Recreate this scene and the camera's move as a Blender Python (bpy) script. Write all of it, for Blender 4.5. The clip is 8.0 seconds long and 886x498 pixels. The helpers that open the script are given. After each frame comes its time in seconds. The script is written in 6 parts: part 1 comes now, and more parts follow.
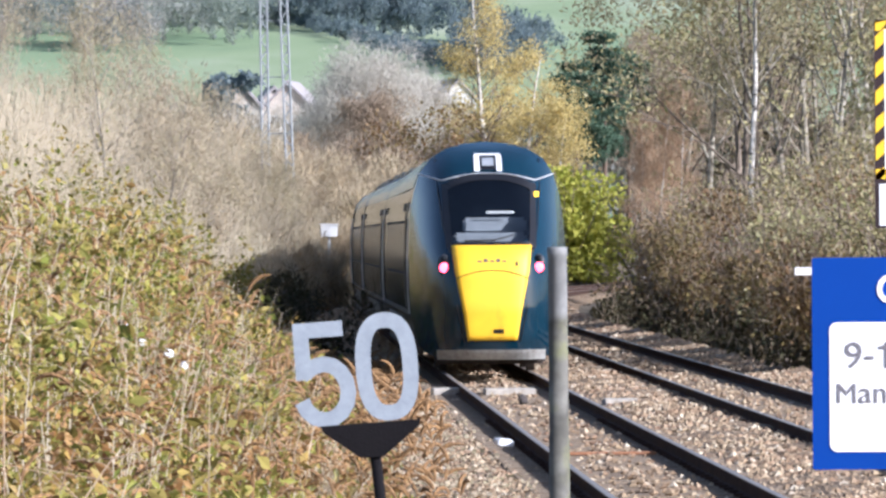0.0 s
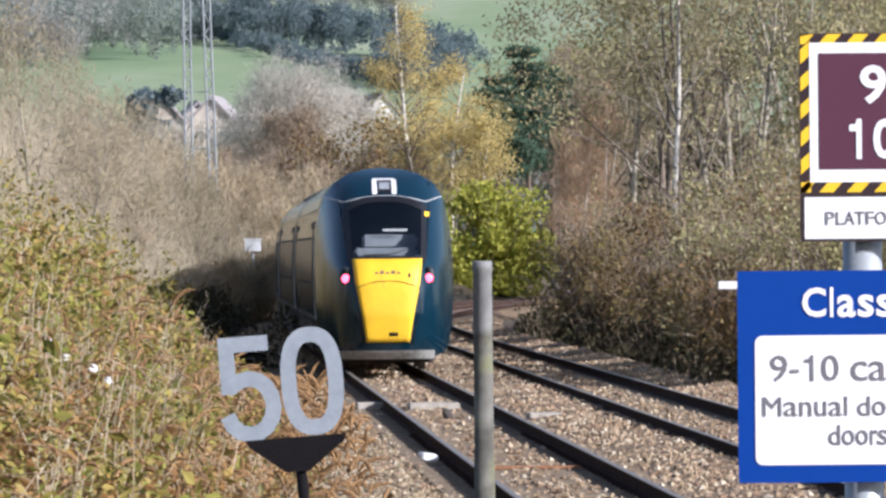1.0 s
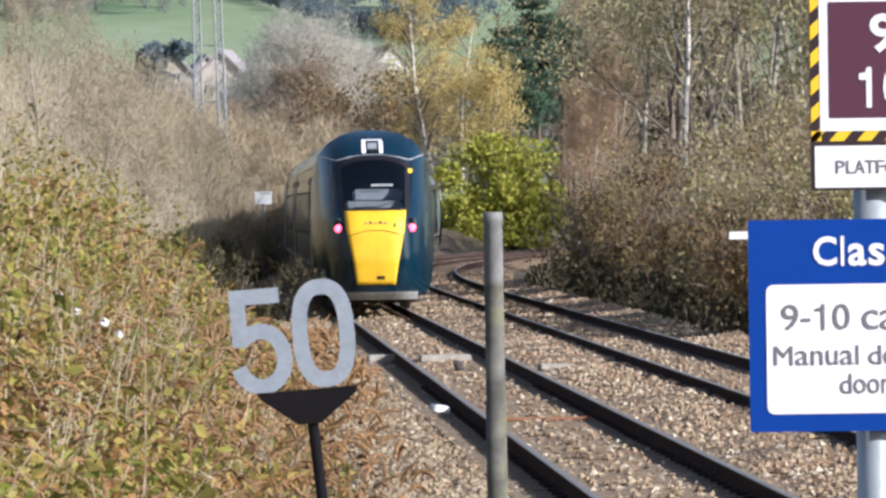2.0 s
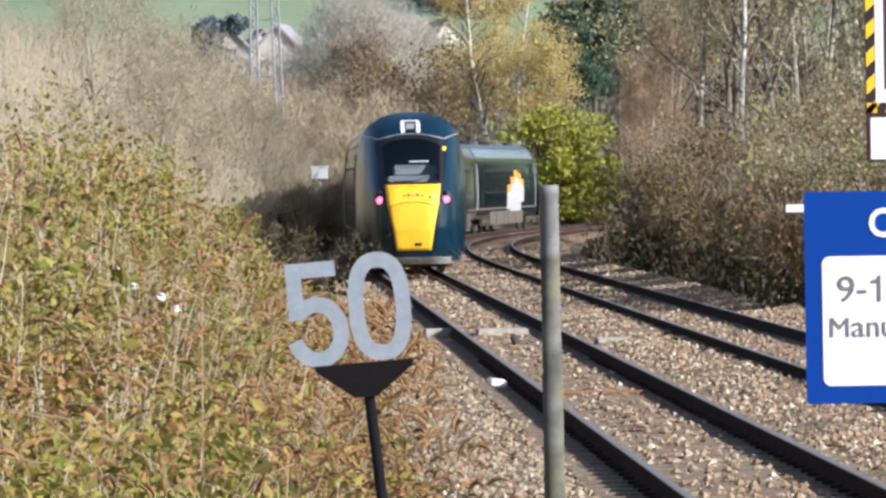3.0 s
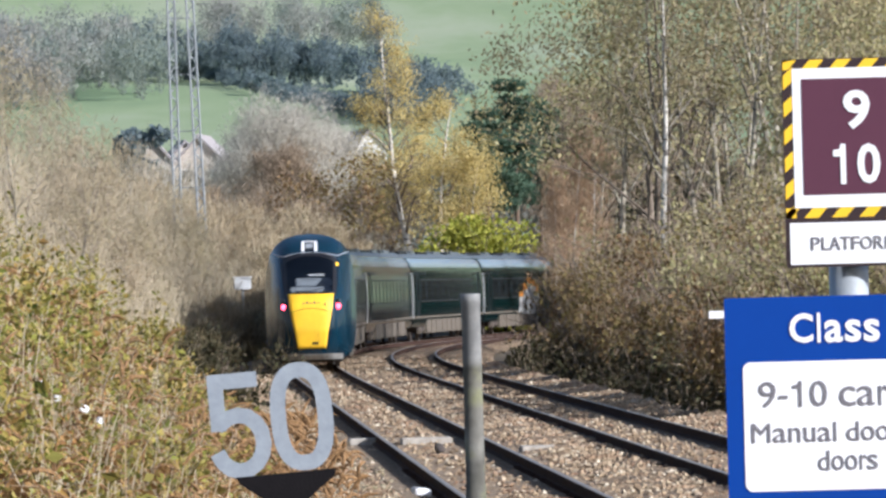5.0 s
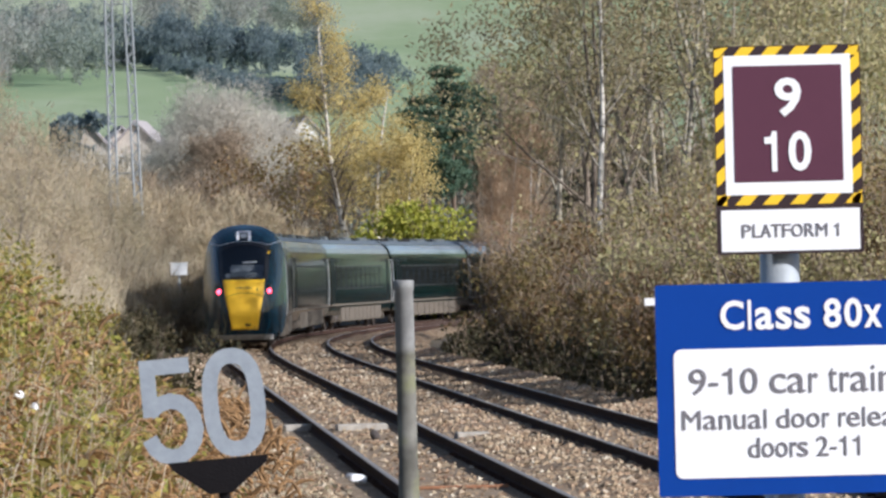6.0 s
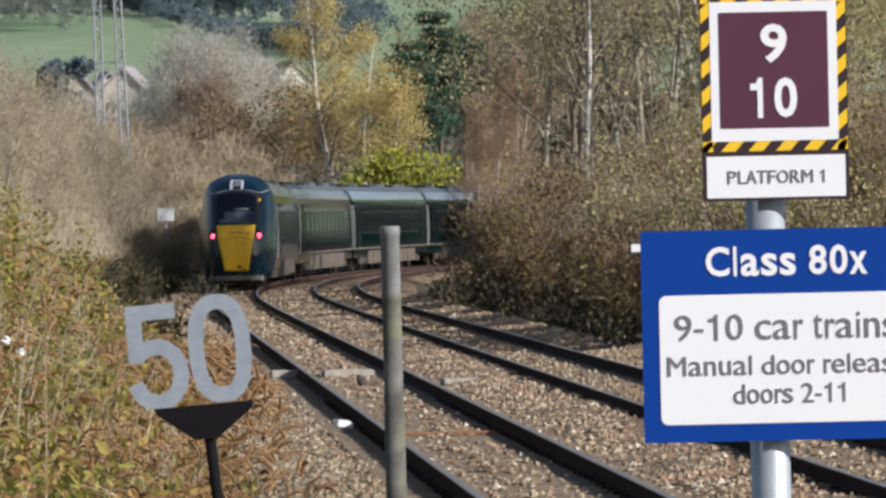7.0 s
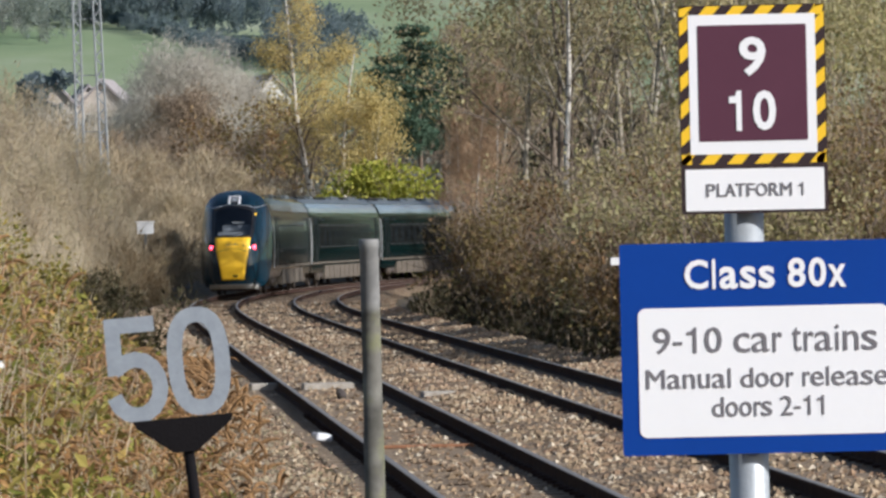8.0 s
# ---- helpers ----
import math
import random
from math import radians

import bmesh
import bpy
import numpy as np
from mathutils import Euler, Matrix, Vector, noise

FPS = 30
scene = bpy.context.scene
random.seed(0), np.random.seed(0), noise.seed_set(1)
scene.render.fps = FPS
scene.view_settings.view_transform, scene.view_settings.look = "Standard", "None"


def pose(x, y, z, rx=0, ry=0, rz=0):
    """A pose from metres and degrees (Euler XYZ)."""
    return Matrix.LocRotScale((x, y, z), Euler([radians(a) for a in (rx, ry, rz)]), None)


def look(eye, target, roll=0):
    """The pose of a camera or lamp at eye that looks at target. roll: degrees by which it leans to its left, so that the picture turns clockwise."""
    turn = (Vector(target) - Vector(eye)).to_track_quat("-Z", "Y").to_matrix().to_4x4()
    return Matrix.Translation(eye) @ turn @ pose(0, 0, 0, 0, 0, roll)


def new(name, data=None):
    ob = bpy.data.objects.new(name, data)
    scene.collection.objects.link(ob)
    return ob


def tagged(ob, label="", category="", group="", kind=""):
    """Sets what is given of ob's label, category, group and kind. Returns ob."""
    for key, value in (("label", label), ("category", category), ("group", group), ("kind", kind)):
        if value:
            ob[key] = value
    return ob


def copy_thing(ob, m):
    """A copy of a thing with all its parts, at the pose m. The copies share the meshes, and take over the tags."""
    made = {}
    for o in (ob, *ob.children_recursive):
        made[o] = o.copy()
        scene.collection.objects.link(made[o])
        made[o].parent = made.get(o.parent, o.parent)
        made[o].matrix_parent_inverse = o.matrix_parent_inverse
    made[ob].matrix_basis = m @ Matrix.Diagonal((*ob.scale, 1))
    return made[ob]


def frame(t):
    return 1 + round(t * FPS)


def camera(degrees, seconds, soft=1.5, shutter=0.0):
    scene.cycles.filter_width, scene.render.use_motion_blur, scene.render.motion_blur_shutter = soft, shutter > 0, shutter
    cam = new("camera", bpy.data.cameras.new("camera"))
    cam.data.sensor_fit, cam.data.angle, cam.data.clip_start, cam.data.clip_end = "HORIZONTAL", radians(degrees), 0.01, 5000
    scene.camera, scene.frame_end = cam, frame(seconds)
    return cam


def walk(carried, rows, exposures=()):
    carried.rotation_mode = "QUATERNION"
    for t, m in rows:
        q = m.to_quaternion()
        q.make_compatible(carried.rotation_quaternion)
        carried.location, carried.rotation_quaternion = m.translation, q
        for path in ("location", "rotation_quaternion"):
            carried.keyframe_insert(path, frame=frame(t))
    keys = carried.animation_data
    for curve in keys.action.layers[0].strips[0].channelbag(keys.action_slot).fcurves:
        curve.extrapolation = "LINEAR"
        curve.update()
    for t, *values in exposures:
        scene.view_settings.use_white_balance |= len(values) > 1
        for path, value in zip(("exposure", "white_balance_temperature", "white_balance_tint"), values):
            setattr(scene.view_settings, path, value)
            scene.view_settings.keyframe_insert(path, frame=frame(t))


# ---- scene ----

cam = camera(8.304, 8.0, soft=2.7)
CAM = [
    (0.0, -0.0008, 2.3222, 89.892, 0.289, -0.375),
    (0.5, 0.0007, 2.3213, 89.846, -0.330, -0.687),
    (1.0, -0.0048, 2.3213, 90.023, -0.428, -0.469),
    (1.2, -0.0060, 2.3195, 89.900, -0.366, -0.600),
    (2.5, -0.0043, 2.3187, 89.474, -0.221, -0.928),
    (3.0, -0.0030, 2.3161, 89.339, 0.212, -0.973),
    (3.5, -0.0000, 2.3153, 89.409, 0.000, -1.200),
    (4.0, 0.0001, 2.3140, 89.803, -0.333, -1.227),
    (4.5, 0.0012, 2.3161, 90.061, -0.294, -1.608),
    (4.7, 0.0010, 2.3156, 90.210, -0.382, -1.600),
    (5.8, 0.0133, 2.3165, 90.434, -0.891, -1.167),
    (6.0, 0.0145, 2.3154, 90.207, -1.121, -1.337),
    (6.5, 0.0161, 2.3154, 90.062, -1.039, -1.395),
    (7.0, 0.0174, 2.3153, 89.698, -1.232, -1.262),
    (7.5, 0.0168, 2.3142, 89.540, -1.200, -1.322),
    (8.0, 0.0190, 2.3146, 89.817, -1.426, -1.249),
]
walk(cam, [(t, pose(x, 0, z, rx, 0, rz) @ pose(0, 0, 0, 0, 0, roll)) for t, x, z, rx, rz, roll in CAM],
     [(0.0, 0.88, 5600, 17), (0.5, 0.60, 5750, 17), (1.0, 0.55, 5800, 16), (2.5, 0.52, 5880, 14), (3.5, 0.66, 5860, 13), (4.5, 0.63, 5800, 13), (6.0, 0.36, 5900, 13), (6.5, 0.31, 5950, 13), (7.0, 0.11, 6080, 12), (7.5, 0.04, 6080, 12), (8.0, 0.11, 6080, 12)])

# ---- light ----
SUN_TO = Vector((0.83, -0.51, 0.45)).normalized()
world = bpy.data.worlds.new("world")
scene.world = world
world.use_nodes = True
wn = world.node_tree.nodes
sky = wn.new("ShaderNodeTexSky")
sky.sky_type = "NISHITA"
sky.sun_disc = False
sky.sun_elevation = math.asin(SUN_TO.z)
sky.sun_rotation = math.atan2(SUN_TO.x, SUN_TO.y)
sky.air_density, sky.dust_density = 1.0, 1.5
wn["Background"].inputs["Strength"].default_value = 0.086
world.node_tree.links.new(sky.outputs[0], wn["Background"].inputs["Color"])
sun_data = bpy.data.lights.new("sun", "SUN")
sun_data.energy, sun_data.angle, sun_data.color = 5.0, radians(0.55), (1.0, 0.96, 0.90)
sun = new("sun", sun_data)
sun.matrix_world = look(SUN_TO * 200, (0, 0, 0))

# ---- materials ----


class Nodes:
    """A small wrapper to write node materials in few lines."""

    def __init__(self, name):
        self.mat = bpy.data.materials.new(name)
        self.mat.use_nodes = True
        self.tree = self.mat.node_tree
        self.bsdf = self.tree.nodes["Principled BSDF"]
        self.out = self.tree.nodes["Material Output"]

    def node(self, kind, **values):
        n = self.tree.nodes.new(kind)
        for key, value in values.items():
            n.inputs[key].default_value = value
        return n

    def link(self, a, b):
        self.tree.links.new(a, b)

    def coords(self, scale=(1, 1, 1)):
        g = self.node("ShaderNodeNewGeometry")
        m = self.node("ShaderNodeMapping")
        m.inputs["Scale"].default_value = scale
        self.link(g.outputs["Position"], m.inputs["Vector"])
        return m.outputs["Vector"]

    def local(self):
        return self.node("ShaderNodeTexCoord").outputs["Object"]

    def noise(self, vec, scale, detail=4.0, rough=0.6):
        n = self.node("ShaderNodeTexNoise", Scale=scale, Detail=detail, Roughness=rough)
        self.link(vec, n.inputs["Vector"])
        return n.outputs["Fac"]

    def ramp(self, fac, stops):
        r = self.node("ShaderNodeValToRGB")
        e = r.color_ramp.elements
        while len(e) < len(stops):
            e.new(0.5)
        for k, (p, c) in zip(e, stops):
            k.position, k.color = p, (*c, 1)
        self.link(fac, r.inputs["Fac"])
        return r.outputs["Color"]

    def mix(self, fac, a, b, mode="MIX"):
        m = self.node("ShaderNodeMix")
        m.data_type, m.blend_type = "RGBA", mode
        for sock, v in ((m.inputs[0], fac), (m.inputs[6], a), (m.inputs[7], b)):
            if hasattr(v, "links"):
                self.link(v, sock)
            else:
                sock.default_value = v if not isinstance(v, tuple) else (*v, 1)
        return m.outputs[2]

    def bump(self, fac, strength, dist):
        b = self.node("ShaderNodeBump", Strength=strength, Distance=dist)
        self.link(fac, b.inputs["Height"])
        self.link(b.outputs[0], self.bsdf.inputs["Normal"])

    def finish(self, color, rough=0.6, metal=0.0, coat=0.0, spec=0.5):
        self.bsdf.inputs["Specular IOR Level"].default_value = spec
        if hasattr(color, "links"):
            self.link(color, self.bsdf.inputs["Base Color"])
        else:
            self.bsdf.inputs["Base Color"].default_value = (*color, 1)
        if hasattr(rough, "links"):
            self.link(rough, self.bsdf.inputs["Roughness"])
        else:
            self.bsdf.inputs["Roughness"].default_value = rough
        self.bsdf.inputs["Metallic"].default_value = metal
        self.bsdf.inputs["Coat Weight"].default_value = coat
        return self.mat


def plain(name, color, rough=0.5, metal=0.0, vary=0.25, scale=6.0, coat=0.0, bump=0.0, spec=0.5):
    """One paint or metal, with soft mottling and fine grain."""
    n = Nodes(name)
    v = n.local()
    big, fine = n.noise(v, scale, 3), n.noise(v, scale * 12, 3)
    lo = tuple(c * (1 - vary) for c in color)
    hi = tuple(min(1, c * (1 + vary)) for c in color)
    c = n.mix(n.ramp(fine, [(0.35, (0, 0, 0)), (0.65, (1, 1, 1))]), n.ramp(big, [(0.3, lo), (0.7, hi)]), color)
    if bump:
        n.bump(fine, bump, 0.01)
    return n.finish(c, rough, metal, coat, spec)


def leafy(name, colors, patch=None, patch_scale=0.35, rough=0.55, through_light=0.35):
    """Foliage: every leaf takes its own colour; patch shifts whole stretches."""
    n = Nodes(name)
    g = n.node("ShaderNodeNewGeometry")
    step = 1.0 / max(1, len(colors) - 1)
    c = n.ramp(g.outputs["Random Per Island"], [(i * step, k) for i, k in enumerate(colors)])
    if patch:
        fac = n.ramp(n.noise(n.coords(), patch_scale, 3), [(0.39, (0, 0, 0)), (0.57, (1, 1, 1))])
        c = n.mix(fac, c, n.ramp(g.outputs["Random Per Island"], [(i / max(1, len(patch) - 1), k) for i, k in enumerate(patch)]))
    n.finish(c, rough, 0.0, 0.0, 0.15)
    t = n.node("ShaderNodeBsdfTranslucent")
    n.link(c, t.inputs["Color"])
    m = n.node("ShaderNodeMixShader")
    m.inputs[0].default_value = through_light
    n.link(n.bsdf.outputs[0], m.inputs[1])
    n.link(t.outputs[0], m.inputs[2])
    n.link(m.outputs[0], n.out.inputs[0])
    return n.mat


def ground_material():
    n = Nodes("earth_and_grass")
    v = n.coords()
    earth = n.ramp(n.noise(v, 2.5, 6), [(0.3, (0.05, 0.04, 0.025)), (0.7, (0.16, 0.12, 0.07))])
    # Field greens are paled and blued to stand for haze over the hill.
    field = n.ramp(n.noise(n.coords((1, 0.25, 0.25)), 0.02, 5), [(0.35, (0.17, 0.25, 0.125)), (0.5, (0.24, 0.31, 0.16)), (0.68, (0.34, 0.375, 0.25))])
    sep = n.node("ShaderNodeSeparateXYZ")
    n.link(v, sep.inputs[0])
    far = n.node("ShaderNodeMapRange", **{"From Min": 380.0, "From Max": 430.0})
    n.link(sep.outputs["Y"], far.inputs["Value"])
    n.bump(n.noise(v, 8, 4), 0.6, 0.05)
    return n.finish(n.mix(far.outputs[0], earth, field), 0.9)


def ballast_material(name, loose):
    n = Nodes(name)
    v = n.coords()
    tones = [(0.0, (0.13, 0.09, 0.058)), (0.25, (0.24, 0.168, 0.10)), (0.55, (0.345, 0.255, 0.155)), (0.85, (0.43, 0.34, 0.225)), (1.0, (0.62, 0.54, 0.41))]
    if loose:
        g = n.node("ShaderNodeNewGeometry")
        c = n.ramp(g.outputs["Random Per Island"], tones)
        rust = n.ramp(n.noise(v, 0.6, 4), [(0.46, (0, 0, 0)), (0.72, (0.75, 0.75, 0.75))])
        c = n.mix(rust, c, (0.30, 0.17, 0.10))
    else:
        vor = n.node("ShaderNodeTexVoronoi", Scale=17.0)
        n.link(v, vor.inputs["Vector"])
        c = n.ramp(vor.outputs["Color"], tones)
        # cell edges are darkened in the colour, as shade between the stones
        dark = n.ramp(vor.outputs["Distance"], [(0.2, (0.9, 0.9, 0.9)), (0.58, (0.52, 0.48, 0.44))])
        c = n.mix(0.8, c, dark, "MULTIPLY")
        rust = n.ramp(n.noise(v, 0.5, 4), [(0.45, (0, 0, 0)), (0.75, (0.55, 0.55, 0.55))])
        c = n.mix(rust, c, (0.27, 0.16, 0.10))
        c = n.mix(1.0, c, n.ramp(n.noise(v, 1.6, 6, 0.7), [(0.32, (0.62, 0.60, 0.58)), (0.66, (1.3, 1.25, 1.18))]), "MULTIPLY")
        n.bump(vor.outputs["Distance"], 1.0, 0.05)
    return n.finish(c, 0.9)


def bark(name, a, b, scale=3.0, marks=None):
    n = Nodes(name)
    v = n.coords((1, 1, 0.35))
    c = n.ramp(n.noise(v, scale * 4, 5), [(0.35, a), (0.65, b)])
    if marks:
        fac = n.ramp(n.noise(n.coords((1, 1, 3)), scale, 4), [(0.56, (0, 0, 0)), (0.64, (1, 1, 1))])
        c = n.mix(fac, c, marks)
    return n.finish(c, 0.85)


def glass_material(name, tint):
    n = Nodes(name)
    fr = n.node("ShaderNodeFresnel", IOR=1.8)
    t = n.node("ShaderNodeBsdfTransparent", Color=(*tint, 1))
    g = n.node("ShaderNodeBsdfGlossy", Roughness=0.03)
    m = n.node("ShaderNodeMixShader")
    n.link(fr.outputs[0], m.inputs[0])
    n.link(t.outputs[0], m.inputs[1])
    n.link(g.outputs[0], m.inputs[2])
    n.link(m.outputs[0], n.out.inputs[0])
    return n.mat


def glow(name, color, strength):
    n = Nodes(name)
    n.bsdf.inputs["Emission Color"].default_value = (*color, 1)
    n.bsdf.inputs["Emission Strength"].default_value = strength
    return n.finish(color, 0.3)


def weathered(name, color, dirt, amount=0.5, rough=0.6, metal=0.0, scale=5.0, spec=0.5):
    """Paint or metal with dirt patches and streaks that run down it."""
    n = Nodes(name)
    v = n.coords((1, 1, 0.25))
    fac = n.ramp(n.noise(v, scale * 3, 5), [(0.62 - amount * 0.3, (0, 0, 0)), (0.8, (1, 1, 1))])
    base = n.ramp(n.noise(n.local(), scale, 4), [(0.3, tuple(c * 0.82 for c in color)), (0.7, tuple(min(1, c * 1.12) for c in color))])
    n.bump(n.noise(v, scale * 20, 3), 0.15, 0.004)
    return n.finish(n.mix(fac, base, dirt), rough, metal, 0.0, spec)


def lichen_post():
    """Old grey pipe: bands of grime along it, green lichen and a pale worn head."""
    n = Nodes("weathered_grey_post")
    v = n.local()
    sep = n.node("ShaderNodeSeparateXYZ")
    n.link(v, sep.inputs[0])
    c = n.ramp(n.noise(n.local(), 9, 5, 0.65), [(0.3, (0.075, 0.072, 0.062)), (0.5, (0.125, 0.120, 0.105)), (0.72, (0.185, 0.18, 0.16))])
    band = n.ramp(n.noise(n.local(), 2.6, 4), [(0.42, (1.12, 1.12, 1.1)), (0.62, (0.55, 0.54, 0.48))])
    c = n.mix(1.0, c, band, "MULTIPLY")
    lichen = n.ramp(n.noise(n.local(), 5.5, 5, 0.6), [(0.50, (0, 0, 0)), (0.66, (0.75, 0.75, 0.75))])
    c = n.mix(lichen, c, (0.17, 0.175, 0.075))
    head = n.node("ShaderNodeMapRange", **{"From Min": 2.27, "From Max": 2.31})
    n.link(sep.outputs["Z"], head.inputs["Value"])
    c = n.mix(head.outputs[0], c, n.ramp(n.noise(n.local(), 14, 4), [(0.35, (0.15, 0.15, 0.145)), (0.65, (0.24, 0.24, 0.23))]))
    n.bump(n.noise(v, 60, 4), 0.25, 0.004)
    return n.finish(c, 0.85)


def chipped_numeral():
    """Pale grey-blue paint, mottled, with rust where it has chipped."""
    n = Nodes("chipped_pale_paint")
    c = n.ramp(n.noise(n.local(), 22, 5, 0.65), [(0.3, (0.225, 0.255, 0.290)), (0.7, (0.305, 0.338, 0.375))])
    spots = n.ramp(n.noise(n.local(), 70, 4, 0.7), [(0.60, (0, 0, 0)), (0.70, (0.5, 0.5, 0.5))])
    c = n.mix(spots, c, (0.20, 0.21, 0.21))
    chips = n.ramp(n.noise(n.local(), 16, 6, 0.75), [(0.635, (0, 0, 0)), (0.66, (1, 1, 1))])
    c = n.mix(chips, c, (0.20, 0.12, 0.07))
    n.bump(n.noise(n.local(), 90, 3), 0.2, 0.002)
    return n.finish(c, 0.6)


